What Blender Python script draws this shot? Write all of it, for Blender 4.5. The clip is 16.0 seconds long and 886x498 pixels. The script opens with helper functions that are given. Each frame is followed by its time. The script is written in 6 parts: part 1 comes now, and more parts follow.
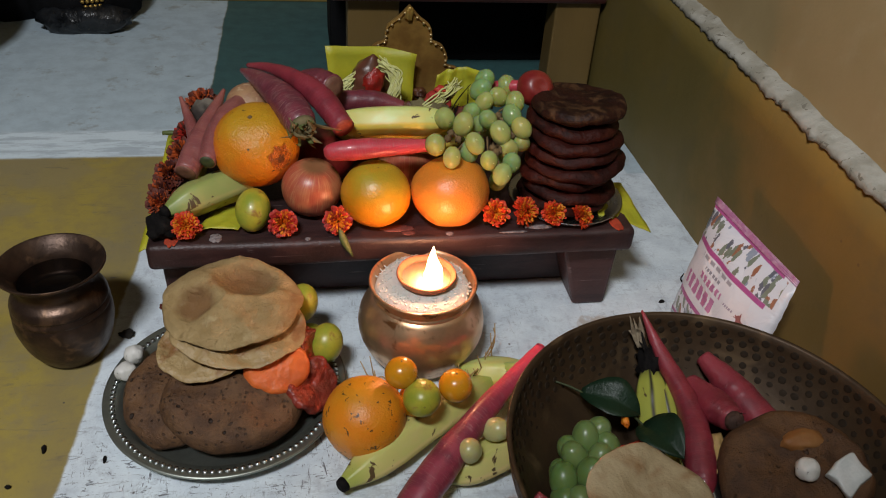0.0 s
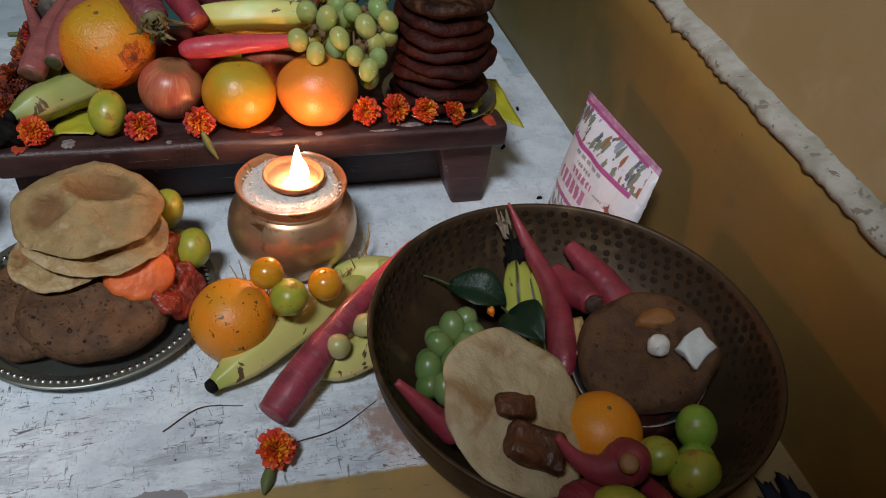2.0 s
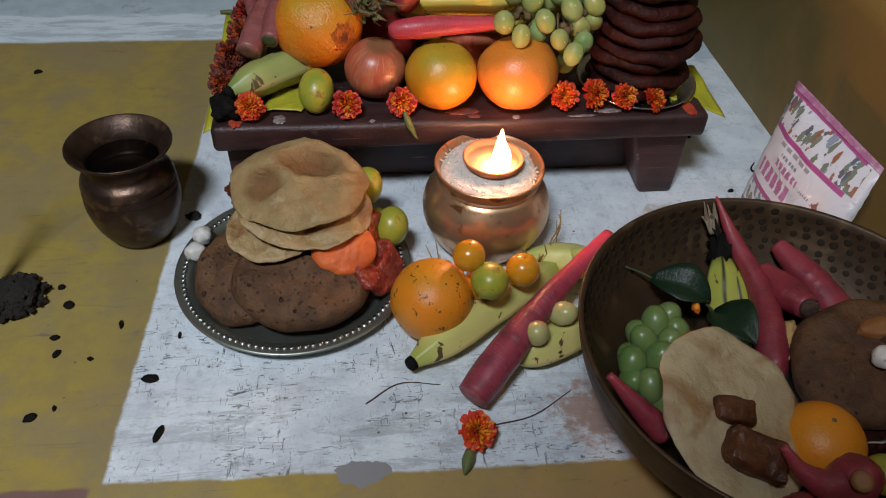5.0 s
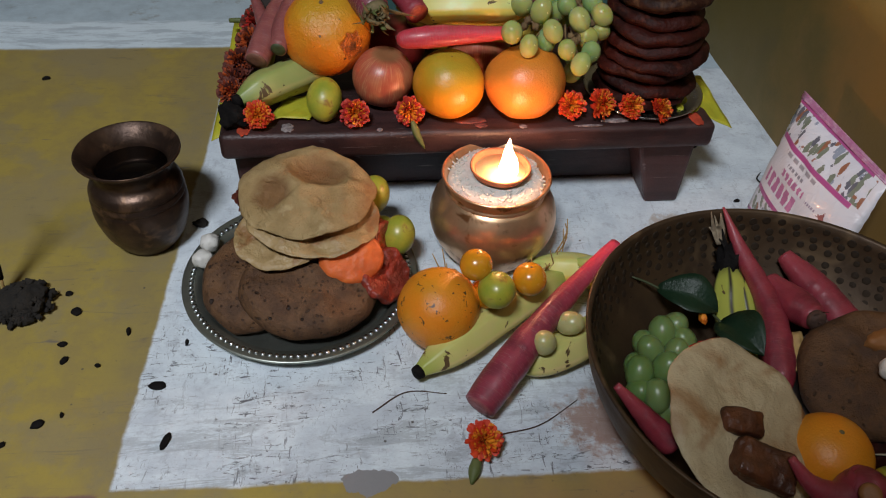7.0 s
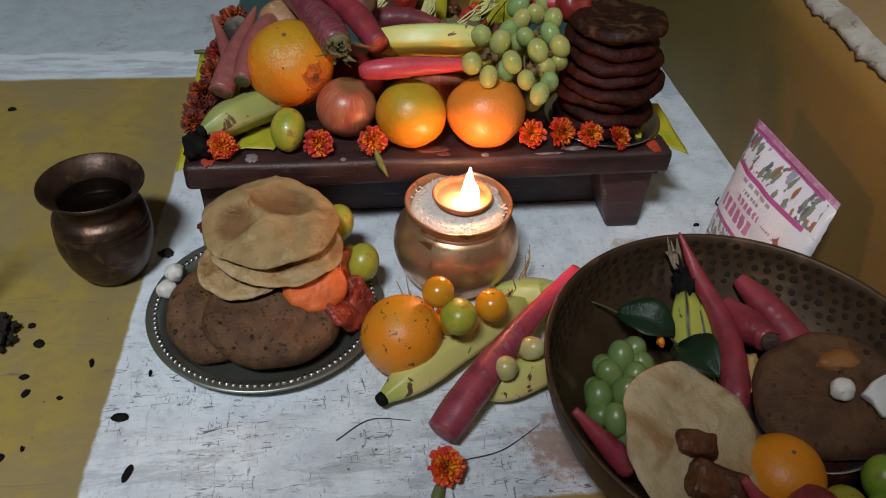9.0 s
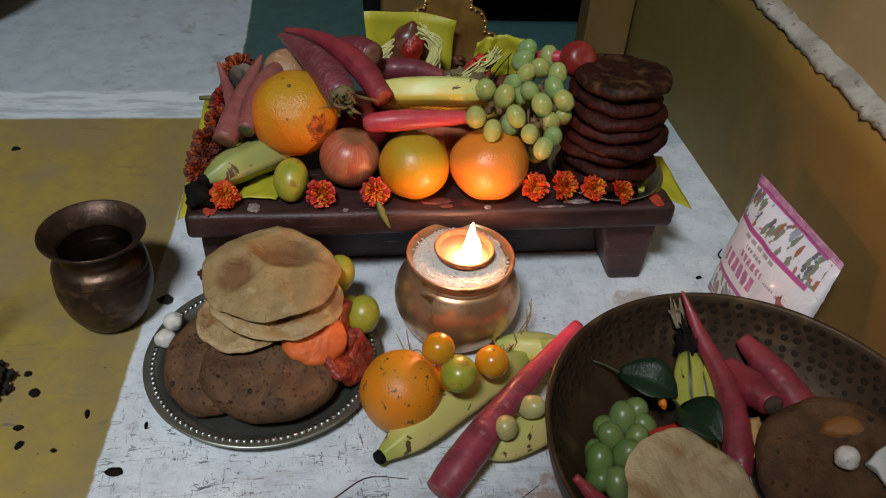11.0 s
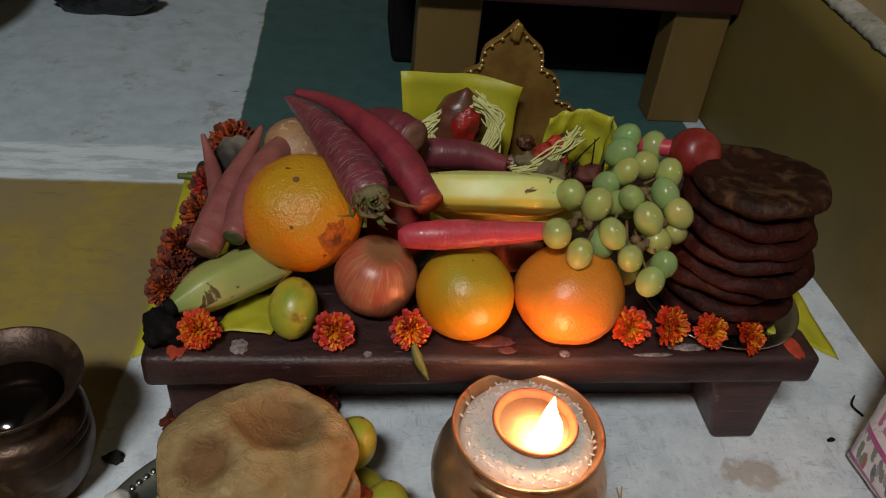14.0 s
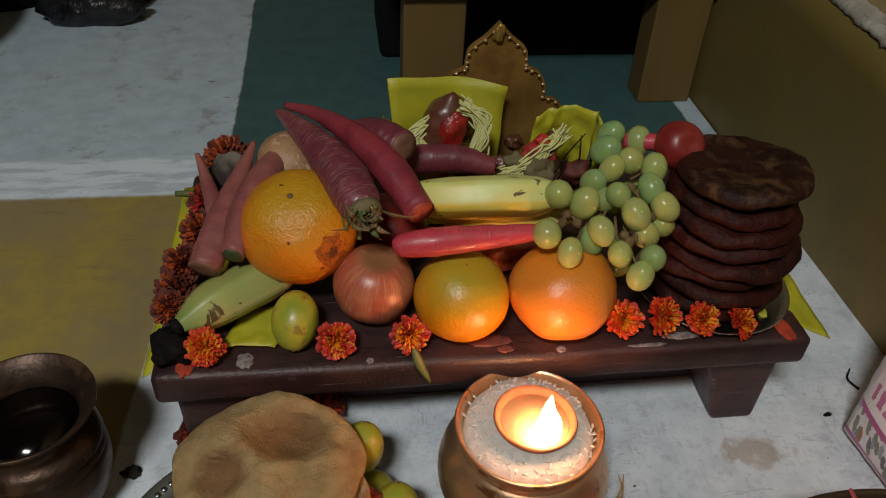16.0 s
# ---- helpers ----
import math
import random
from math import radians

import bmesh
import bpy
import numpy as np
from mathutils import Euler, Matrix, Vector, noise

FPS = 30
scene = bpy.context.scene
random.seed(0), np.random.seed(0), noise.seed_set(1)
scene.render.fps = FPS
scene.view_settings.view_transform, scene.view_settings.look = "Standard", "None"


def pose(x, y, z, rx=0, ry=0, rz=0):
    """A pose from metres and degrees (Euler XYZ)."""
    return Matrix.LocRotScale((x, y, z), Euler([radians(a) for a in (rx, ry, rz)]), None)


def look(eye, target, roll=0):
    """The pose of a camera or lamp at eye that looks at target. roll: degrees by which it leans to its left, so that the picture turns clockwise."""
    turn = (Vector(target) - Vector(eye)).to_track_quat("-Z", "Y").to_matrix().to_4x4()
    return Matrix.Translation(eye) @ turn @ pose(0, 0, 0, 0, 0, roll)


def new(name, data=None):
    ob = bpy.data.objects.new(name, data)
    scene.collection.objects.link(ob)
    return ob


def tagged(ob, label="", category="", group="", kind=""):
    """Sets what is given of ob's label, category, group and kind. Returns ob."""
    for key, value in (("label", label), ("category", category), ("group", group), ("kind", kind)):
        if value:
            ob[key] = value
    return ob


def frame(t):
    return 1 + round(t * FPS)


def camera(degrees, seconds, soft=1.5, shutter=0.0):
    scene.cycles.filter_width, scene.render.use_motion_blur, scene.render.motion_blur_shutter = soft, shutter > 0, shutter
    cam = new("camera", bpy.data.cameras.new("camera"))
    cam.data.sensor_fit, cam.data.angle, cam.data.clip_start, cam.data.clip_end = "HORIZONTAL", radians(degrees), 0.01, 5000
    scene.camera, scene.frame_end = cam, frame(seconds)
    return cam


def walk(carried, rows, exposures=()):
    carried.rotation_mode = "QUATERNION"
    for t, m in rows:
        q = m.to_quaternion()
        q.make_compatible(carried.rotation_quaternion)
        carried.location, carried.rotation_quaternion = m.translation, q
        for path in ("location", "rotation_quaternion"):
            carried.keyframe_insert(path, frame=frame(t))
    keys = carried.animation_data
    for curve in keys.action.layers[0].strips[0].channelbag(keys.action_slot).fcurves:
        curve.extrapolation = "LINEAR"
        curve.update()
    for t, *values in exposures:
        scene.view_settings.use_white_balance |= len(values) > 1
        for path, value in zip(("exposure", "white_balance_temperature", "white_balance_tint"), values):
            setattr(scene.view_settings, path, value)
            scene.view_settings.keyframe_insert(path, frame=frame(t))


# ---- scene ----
cam = camera(58.6, 16.0, soft=1.1)
PATH = [
    (0, (-0.092, -0.668, 0.569), (0.234, 0.935, -0.581), 4.4),
    (0.5, (-0.072, -0.674, 0.566), (0.296, 0.932, -0.567), 5.0),
    (1, (-0.046, -0.683, 0.572), (0.437, 0.879, -0.58), 6.3),
    (1.5, (-0.034, -0.688, 0.565), (0.49, 0.843, -0.61), 6.6),
    (2, (-0.042, -0.687, 0.554), (0.459, 0.751, -0.742), 7.1),
    (2.5, (-0.049, -0.681, 0.547), (0.406, 0.696, -0.83), 6.9),
    (3, (-0.074, -0.671, 0.546), (0.301, 0.711, -0.851), 5.6),
    (3.5, (-0.1, -0.667, 0.547), (0.174, 0.749, -0.838), 3.8),
    (4, (-0.106, -0.67, 0.552), (0.121, 0.772, -0.814), 2.9),
    (4.5, (-0.111, -0.666, 0.55), (0.106, 0.786, -0.808), 2.9),
    (7, (-0.12, -0.664, 0.553), (0.089, 0.803, -0.791), 3.2),
    (7.5, (-0.119, -0.663, 0.552), (0.1, 0.81, -0.784), 3.4),
    (8, (-0.118, -0.666, 0.557), (0.103, 0.812, -0.772), 3.4),
    (8.5, (-0.107, -0.67, 0.56), (0.146, 0.821, -0.75), 3.7),
    (10.8, (-0.106, -0.662, 0.579), (0.175, 0.85, -0.7), 4.0),
    (11, (-0.106, -0.65, 0.581), (0.161, 0.89, -0.666), 4.6),
    (11.5, (-0.103, -0.624, 0.594), (0.155, 0.999, -0.548), 3.9),
    (12, (-0.126, -0.592, 0.585), (-0.072, 1.069, -0.527), -0.8),
    (12.5, (-0.106, -0.521, 0.57), (-0.023, 1.144, -0.536), -1.7),
    (13, (-0.11, -0.456, 0.532), (0.043, 1.197, -0.584), 0.9),
    (13.5, (-0.11, -0.417, 0.51), (0.112, 1.191, -0.657), 4.5),
    (14, (-0.116, -0.409, 0.517), (0.14, 1.165, -0.69), 6.6),
    (14.5, (-0.102, -0.419, 0.503), (0.152, 1.142, -0.722), 6.0),
    (15, (-0.095, -0.435, 0.508), (0.165, 1.125, -0.716), 5.4),
    (15.5, (-0.087, -0.439, 0.519), (0.171, 1.131, -0.693), 5.2),
    (16, (-0.11, -0.409, 0.542), (0.134, 1.133, -0.709), 3.2),
]
walk(cam, [(t, look(eye, target, roll)) for t, eye, target, roll in PATH],
     exposures=[(0, -0.1, 6920, 13), (0.5, -0.14, 6820, 13), (1.5, -0.14, 6620, 13), (3.5, -0.13, 6480, 13), (8.5, -0.14, 6700, 13), (11, -0.15, 6920, 13), (12.5, -0.16, 7220, 13), (13.5, -0.42, 7420, 13), (16, -0.5, 7450, 13)])


# ---- world and lights ----
world = bpy.data.worlds.new("room_dark")
world.use_nodes = True
world.node_tree.nodes["Background"].inputs[0].default_value = (0.55, 0.6, 0.7, 1)
world.node_tree.nodes["Background"].inputs[1].default_value = 0.005
scene.world = world


def lamp(name, kind, energy, colour, m, **more):
    data = bpy.data.lights.new(name, kind)
    data.energy, data.color = energy, colour
    for key, value in more.items():
        if key == "size":
            data.shape, data.size, data.size_y = "RECTANGLE", value[0], value[1]
        elif key == "radius":
            data.shadow_soft_size = value
    ob = new(name, data)
    ob.matrix_world = m
    return ob


lamp("tube_light", "AREA", 39, (0.86, 0.93, 1.0), look((-0.55, -1.2, 1.9), (0.0, 0.0, 0.0)), size=(0.4, 0.2))


# ---- material helpers ----
class Net:
    """A node material under construction."""

    def __init__(self, name):
        self.mat = bpy.data.materials.new(name)
        self.mat.use_nodes = True
        self.tree = self.mat.node_tree
        self.bsdf = self.tree.nodes["Principled BSDF"]
        self.coord = self.tree.nodes.new("ShaderNodeTexCoord")
        self.xyz = self.coord.outputs["Object"]
        self.uv = self.coord.outputs["UV"]

    def put(self, socket, value):
        if isinstance(value, bpy.types.NodeSocket):
            self.tree.links.new(value, socket)
        elif isinstance(value, tuple) and len(value) == 3 and socket.type == "RGBA":
            socket.default_value = (*value, 1)
        else:
            socket.default_value = value

    def math(self, op, a, b=0.0, c=0.0, clamp=False):
        n = self.tree.nodes.new("ShaderNodeMath")
        n.operation, n.use_clamp = op, clamp
        for s, v in zip(n.inputs, (a, b, c)):
            self.put(s, v)
        return n.outputs[0]

    def noise(self, scale, detail=3.0, rough=0.55, vec=None, distort=0.0):
        n = self.tree.nodes.new("ShaderNodeTexNoise")
        self.put(n.inputs["Vector"], vec or self.xyz)
        n.inputs["Scale"].default_value, n.inputs["Detail"].default_value = scale, detail
        n.inputs["Roughness"].default_value, n.inputs["Distortion"].default_value = rough, distort
        return n.outputs["Fac"]

    def voronoi(self, scale, feature="F1", vec=None, out="Distance"):
        n = self.tree.nodes.new("ShaderNodeTexVoronoi")
        n.feature = feature
        self.put(n.inputs["Vector"], vec or self.xyz)
        n.inputs["Scale"].default_value = scale
        return n.outputs[out]

    def ramp(self, value, lo, hi):
        n = self.tree.nodes.new("ShaderNodeMapRange")
        n.interpolation_type = "SMOOTHSTEP"
        for s, v in zip(n.inputs, (value, lo, hi, 0.0, 1.0)):
            self.put(s, v)
        return n.outputs[0]

    def mix(self, fac, a, b):
        n = self.tree.nodes.new("ShaderNodeMix")
        n.data_type = "RGBA"
        self.put(n.inputs[0], fac)
        self.put(n.inputs[6], a)
        self.put(n.inputs[7], b)
        return n.outputs[2]

    def split(self, vec):
        n = self.tree.nodes.new("ShaderNodeSeparateXYZ")
        self.put(n.inputs[0], vec)
        return n.outputs

    def scaled(self, vec, s):
        n = self.tree.nodes.new("ShaderNodeMapping")
        self.put(n.inputs[0], vec)
        n.inputs["Scale"].default_value = s
        return n.outputs[0]

    def box(self, x, y, x0, x1, y0, y1, e=0.002):
        """1 inside a rectangle of two coordinates."""
        m = self.math("MULTIPLY", self.ramp(x, x0 - e, x0 + e), self.ramp(x, x1 + e, x1 - e))
        m = self.math("MULTIPLY", m, self.ramp(y, y0 - e, y0 + e))
        return self.math("MULTIPLY", m, self.ramp(y, y1 + e, y1 - e))

    def bump(self, height, strength, distance=0.001):
        n = self.tree.nodes.new("ShaderNodeBump")
        n.inputs["Strength"].default_value, n.inputs["Distance"].default_value = strength, distance
        self.put(n.inputs["Height"], height)
        self.put(self.bsdf.inputs["Normal"], n.outputs[0])

    def done(self, colour, rough=0.5, metal=0.0, sub=0.0, coat=0.0, spec=0.5):
        b = self.bsdf.inputs
        self.put(b["Base Color"], colour)
        self.put(b["Roughness"], rough)
        self.put(b["Metallic"], metal)
        b["Specular IOR Level"].default_value = spec
        b["Coat Weight"].default_value = coat
        if sub:
            b["Subsurface Weight"].default_value = sub
            b["Subsurface Radius"].default_value = (0.006, 0.003, 0.001)
            b["Subsurface Scale"].default_value = 1.0
        return self.mat


def plain(name, a, b, scale=40, rough=0.5, metal=0.0, bump=0.2, fine=400, spots=None, spot_at=(0.66, 0.7), spot_scale=90, sub=0.0, coat=0.0, top=None, stretch=None, dist=0.001, vary=None, spec=0.5, swell=0.0):
    """Two colours at a large scale, a fine grain, and spots of a third; top: (colour, z_low, z_high)."""
    n = Net(name)
    vec = n.scaled(n.xyz, stretch) if stretch else n.xyz
    big = n.ramp(n.noise(scale, 4, vec=vec), 0.35, 0.65)
    small = n.noise(fine, 3, vec=vec)
    col = n.mix(big, a, b)
    if top:
        z = n.math("ADD", n.split(n.xyz)[2], n.math("MULTIPLY", n.math("SUBTRACT", n.noise(scale, 2), 0.5), 0.02))
        col = n.mix(n.ramp(z, top[1], top[2]), col, top[0])
    col = n.mix(n.math("MULTIPLY", small, 0.35), col, tuple(0.55 * c for c in a))
    if vary:
        info = n.tree.nodes.new("ShaderNodeObjectInfo")
        col = n.mix(n.math("MULTIPLY", info.outputs["Random"], 0.8), col, vary)
    if spots:
        col = n.mix(n.ramp(n.noise(spot_scale, 3, vec=vec, distort=0.5), spot_at[0] - 0.05, spot_at[1] - 0.05), col, spots)
    n.bump(n.math("ADD", small, n.math("MULTIPLY", n.noise(fine * 0.27, 3), swell)) if swell else small, bump, dist)
    r = n.math("ADD", rough - 0.1, n.math("MULTIPLY", n.noise(scale * 2, 3), 0.2))
    return n.done(col, r, metal, sub, coat, spec)


def glow(name, colour, strength):
    n = Net(name)
    n.put(n.bsdf.inputs["Emission Color"], colour)
    n.bsdf.inputs["Emission Strength"].default_value = strength
    return n.done(colour, 0.6)


# ---- floor paint ----
def floor_paint():
    n = Net("painted_cement_floor")
    x, y, _ = n.split(n.xyz)
    wob = n.math("MULTIPLY", n.math("SUBTRACT", n.noise(60, 5, 0.7), 0.5), 0.006)
    wob2 = n.math("MULTIPLY", n.math("SUBTRACT", n.noise(7, 3), 0.5), 0.012)
    x = n.math("ADD", x, n.math("ADD", wob, wob2))
    y = n.math("ADD", y, n.math("SUBTRACT", wob, wob2))
    big, mid, fine = n.noise(5, 5), n.noise(28, 6, 0.65), n.noise(300, 4, 0.7)
    # ochre paint with greyer worn areas
    ochre = n.mix(n.ramp(mid, 0.4, 0.62), (0.385, 0.29, 0.058), (0.325, 0.245, 0.072))
    ochre = n.mix(n.ramp(big, 0.52, 0.66), ochre, (0.32, 0.25, 0.10))
    ochre = n.mix(n.math("MULTIPLY", n.ramp(n.noise(9, 6, 0.7), 0.5, 0.6), 0.6), ochre, (0.29, 0.235, 0.12))
    ochre = n.mix(n.math("MULTIPLY", n.box(x, y, -0.345, -0.3, -0.32, 0.38, 0.02), 0.35), ochre, (0.22, 0.18, 0.11))
    ochre = n.mix(n.math("MULTIPLY", n.box(x, y, -0.12, 0.6, -1.5, -0.328, 0.06), 0.85), ochre, (0.38, 0.25, 0.11))
    ochre = n.mix(n.math("MULTIPLY", n.ramp(n.noise(40, 6, 0.75), 0.56, 0.7), 0.25), ochre, (0.17, 0.14, 0.10))
    ochre = n.mix(n.ramp(n.noise(90, 4, vec=n.scaled(n.xyz, (0.15, 1, 1))), 0.68, 0.74), ochre, (0.18, 0.15, 0.11))
    rub = n.ramp(n.noise(60, 6, 0.8, vec=n.scaled(n.xyz, (0.22, 1.6, 1)), distort=0.7), 0.56, 0.66)
    ochre = n.mix(n.math("MULTIPLY", n.math("MULTIPLY", rub, n.ramp(n.noise(6, 2), 0.44, 0.56)), 0.55), ochre, (0.15, 0.125, 0.09))
    ochre = n.mix(n.math("MULTIPLY", n.ramp(n.noise(170, 4, 0.75), 0.63, 0.70), 0.45), ochre, (0.12, 0.095, 0.05))
    # white paint, scratched down to the dark cement
    white = n.mix(n.ramp(mid, 0.35, 0.7), (0.80, 0.89, 0.95), (0.64, 0.72, 0.79))
    scratch_a = n.ramp(n.noise(120, 5, 0.75, vec=n.scaled(n.xyz, (0.35, 1.5, 1)), distort=1.8), 0.575, 0.62)
    scratch_b = n.ramp(n.noise(110, 5, 0.75, vec=n.scaled(n.xyz, (1.6, 0.3, 1)), distort=1.8), 0.59, 0.63)
    worn = n.math("MULTIPLY", n.ramp(n.noise(13, 4, 0.6), 0.38, 0.6), n.math("ADD", 0.3, n.ramp(y, -0.06, -0.2)))
    scratches = n.math("MULTIPLY", n.math("MAXIMUM", scratch_a, scratch_b), n.math("ADD", 0.08, n.math("MULTIPLY", worn, 0.8)))
    white = n.mix(n.math("MULTIPLY", n.math("MULTIPLY", n.ramp(y, -0.2, -0.27), n.ramp(n.noise(20, 6, 0.7, vec=n.scaled(n.xyz, (0.5, 1.6, 1))), 0.44, 0.58)), 0.25), white, (0.36, 0.38, 0.46))
    white = n.mix(scratches, white, (0.13, 0.14, 0.16))
    white = n.mix(n.math("MULTIPLY", n.ramp(n.noise(36, 6, 0.75), 0.52, 0.66), 0.38), white, (0.31, 0.33, 0.38))
    # grey smears where the front of the white paint is rubbed thin
    rubbed = n.ramp(n.noise(34, 7, 0.82, vec=n.scaled(n.xyz, (0.30, 1.5, 1)), distort=0.6), 0.50, 0.60)
    front = n.math("MULTIPLY", n.ramp(n.math("ADD", y, n.math("MULTIPLY", n.noise(7, 3), 0.12)), -0.10, -0.24), 0.5)
    white = n.mix(n.math("MULTIPLY", rubbed, front), white, (0.29, 0.32, 0.345))
    specks = n.math("MULTIPLY", n.ramp(n.noise(210, 4, 0.8), 0.62, 0.68), front)
    white = n.mix(specks, white, (0.14, 0.15, 0.17))
    # smoother white of the far floor, with a bright streaked band along its edge
    far = n.mix(n.ramp(mid, 0.35, 0.7), (0.54, 0.67, 0.75), (0.44, 0.55, 0.62))
    far = n.mix(n.math("MULTIPLY", n.ramp(n.noise(15, 6, 0.75), 0.55, 0.68), 0.6), far, (0.24, 0.24, 0.22))
    far = n.mix(n.math("MULTIPLY", n.ramp(n.noise(48, 4, 0.7, vec=n.scaled(n.xyz, (0.6, 1.3, 1))), 0.64, 0.7), n.ramp(n.noise(6, 2), 0.5, 0.58)), far, (0.10, 0.085, 0.065))
    band = n.mix(n.ramp(n.noise(30, 5, 0.7, vec=n.scaled(n.xyz, (0.35, 1.6, 1))), 0.45, 0.6), (0.76, 0.89, 0.97), (0.52, 0.62, 0.69))
    blue = n.mix(n.ramp(mid, 0.35, 0.7), (0.035, 0.125, 0.125), (0.03, 0.095, 0.10))
    blue = n.mix(n.math("MULTIPLY", n.ramp(fine, 0.6, 0.75), 0.4), blue, (0.12, 0.2, 0.2))
    maroon = n.mix(mid, (0.16, 0.07, 0.06), (0.24, 0.14, 0.12))
    slant_x = n.math("SUBTRACT", x, n.math("MULTIPLY", y, 0.05))
    slant_y = n.math("ADD", y, n.math("MULTIPLY", x, 0.035))
    col = n.mix(n.box(slant_x, slant_y, -0.302, 0.6, -0.330, 0.42), ochre, white)
    col = n.mix(n.box(x, y, -3, -0.25, 0.383, 1.5), col, far)
    col = n.mix(n.box(x, y, -3, -0.25, 0.383, 0.465, 0.006), col, band)
    col = n.mix(n.box(x, y, -0.25, 0.375, 0.40, 1.5), col, blue)
    col = n.mix(n.box(x, y, 0.375, 0.6, 0.30, 1.5), col, far)
    col = n.mix(n.box(x, y, -1.2, -0.326, -0.8, -0.322), col, maroon)
    # a bare patch in the white paint at its front edge
    dx = n.math("DIVIDE", n.math("ADD", x, 0.121), 0.021)
    dy = n.math("DIVIDE", n.math("ADD", y, 0.326), 0.012)
    d = n.math("ADD", n.math("MULTIPLY", dx, dx), n.math("MULTIPLY", dy, dy))
    col = n.mix(n.ramp(n.math("ADD", d, n.math("MULTIPLY", n.math("SUBTRACT", n.noise(75, 4), 0.5), 2.2)), 1.0, 0.9), col, (0.27, 0.27, 0.28))
    # a rusty stain beside the platform
    dx = n.math("DIVIDE", n.math("SUBTRACT", x, 0.228), 0.03)
    dy = n.math("DIVIDE", n.math("ADD", y, 0.034), 0.016)
    d = n.math("ADD", n.math("ADD", n.math("MULTIPLY", dx, dx), n.math("MULTIPLY", dy, dy)), n.math("MULTIPLY", n.math("SUBTRACT", n.noise(70, 4), 0.5), 4.0))
    col = n.mix(n.math("MULTIPLY", n.ramp(d, 1.2, 0.3), 0.55), col, (0.36, 0.24, 0.13))
    # a brown patch where the basin stands: flame-lit shade painted into the floor
    dx = n.math("DIVIDE", n.math("SUBTRACT", x, 0.086), 0.046)
    dy = n.math("DIVIDE", n.math("ADD", y, 0.285), 0.036)
    d = n.math("ADD", n.math("ADD", n.math("MULTIPLY", dx, dx), n.math("MULTIPLY", dy, dy)), n.math("MULTIPLY", n.math("SUBTRACT", n.noise(70, 5, 0.7), 0.5), 4.5))
    col = n.mix(n.math("MULTIPLY", n.ramp(d, 1.3, 0.2), 0.8), col, (0.36, 0.195, 0.13))
    # specks of dirt
    col = n.mix(n.math("MULTIPLY", n.ramp(n.voronoi(38), 0.06, 0.03), n.ramp(n.noise(12, 2), 0.5, 0.6)), col, (0.07, 0.06, 0.05))
    col = n.mix(n.math("MULTIPLY", fine, 0.22), col, (0.12, 0.11, 0.1))
    n.bump(n.math("ADD", n.math("MULTIPLY", scratches, -0.6), n.math("MULTIPLY", fine, 0.5)), 0.25, 0.001)
    return n.done(col, n.math("ADD", 0.38, n.math("MULTIPLY", mid, 0.35)))


def ochre_wall(name, a, b, stain, far_shade=None):
    n = Net(name)
    big, mid, fine = n.noise(4, 5), n.noise(18, 5, 0.6), n.noise(220, 4, 0.65)
    col = n.mix(n.ramp(big, 0.35, 0.65), a, b)
    # shade painted in: the wall turns dark olive towards its far end
    if far_shade:
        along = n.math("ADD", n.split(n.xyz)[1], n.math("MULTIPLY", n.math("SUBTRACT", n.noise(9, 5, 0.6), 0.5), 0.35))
        col = n.mix(n.math("MULTIPLY", n.ramp(along, 0.0, 0.22), 0.8), col, far_shade)
    col = n.mix(n.math("MULTIPLY", n.ramp(mid, 0.5, 0.75), 0.4), col, stain)
    col = n.mix(n.math("MULTIPLY", n.ramp(n.voronoi(23), 0.05, 0.03), 0.7), col, (0.16, 0.08, 0.03))
    n.bump(n.math("ADD", n.math("MULTIPLY", mid, 1.5), n.math("MULTIPLY", fine, 0.4)), 0.3, 0.002)
    return n.done(col, n.math("ADD", 0.4, n.math("MULTIPLY", mid, 0.3)))


def worn_wood():
    """Dark lacquered wood: long grain, pale scratches, dust and bare spots."""
    n = Net("dark_lacquered_wood")
    grain = n.noise(55, 6, 0.65, vec=n.scaled(n.xyz, (0.10, 1, 1)), distort=0.4)
    col = n.mix(n.ramp(grain, 0.36, 0.64), (0.046, 0.021, 0.021), (0.016, 0.0075, 0.008))
    col = n.mix(n.math("MULTIPLY", n.ramp(n.noise(9, 4), 0.45, 0.65), 0.5), col, (0.085, 0.034, 0.030))
    lines = n.ramp(n.noise(240, 4, 0.7, vec=n.scaled(n.xyz, (0.045, 1, 1)), distort=0.3), 0.66, 0.70)
    lines = n.math("MULTIPLY", lines, n.ramp(n.noise(22, 3), 0.46, 0.60))
    col = n.mix(n.math("MULTIPLY", lines, 0.65), col, (0.26, 0.20, 0.185))
    dust = n.math("MULTIPLY", n.ramp(n.noise(70, 6, 0.78, vec=n.scaled(n.xyz, (0.5, 1, 1))), 0.60, 0.72), n.ramp(n.noise(12, 2), 0.46, 0.58))
    col = n.mix(n.math("MULTIPLY", dust, 0.6), col, (0.26, 0.21, 0.205))
    n.bump(n.math("ADD", n.math("MULTIPLY", grain, 1.2), n.math("SUBTRACT", n.noise(300, 3), lines)), 0.5, 0.0012)
    return n.done(col, n.math("ADD", 0.34, n.math("MULTIPLY", n.noise(40, 4), 0.3)))


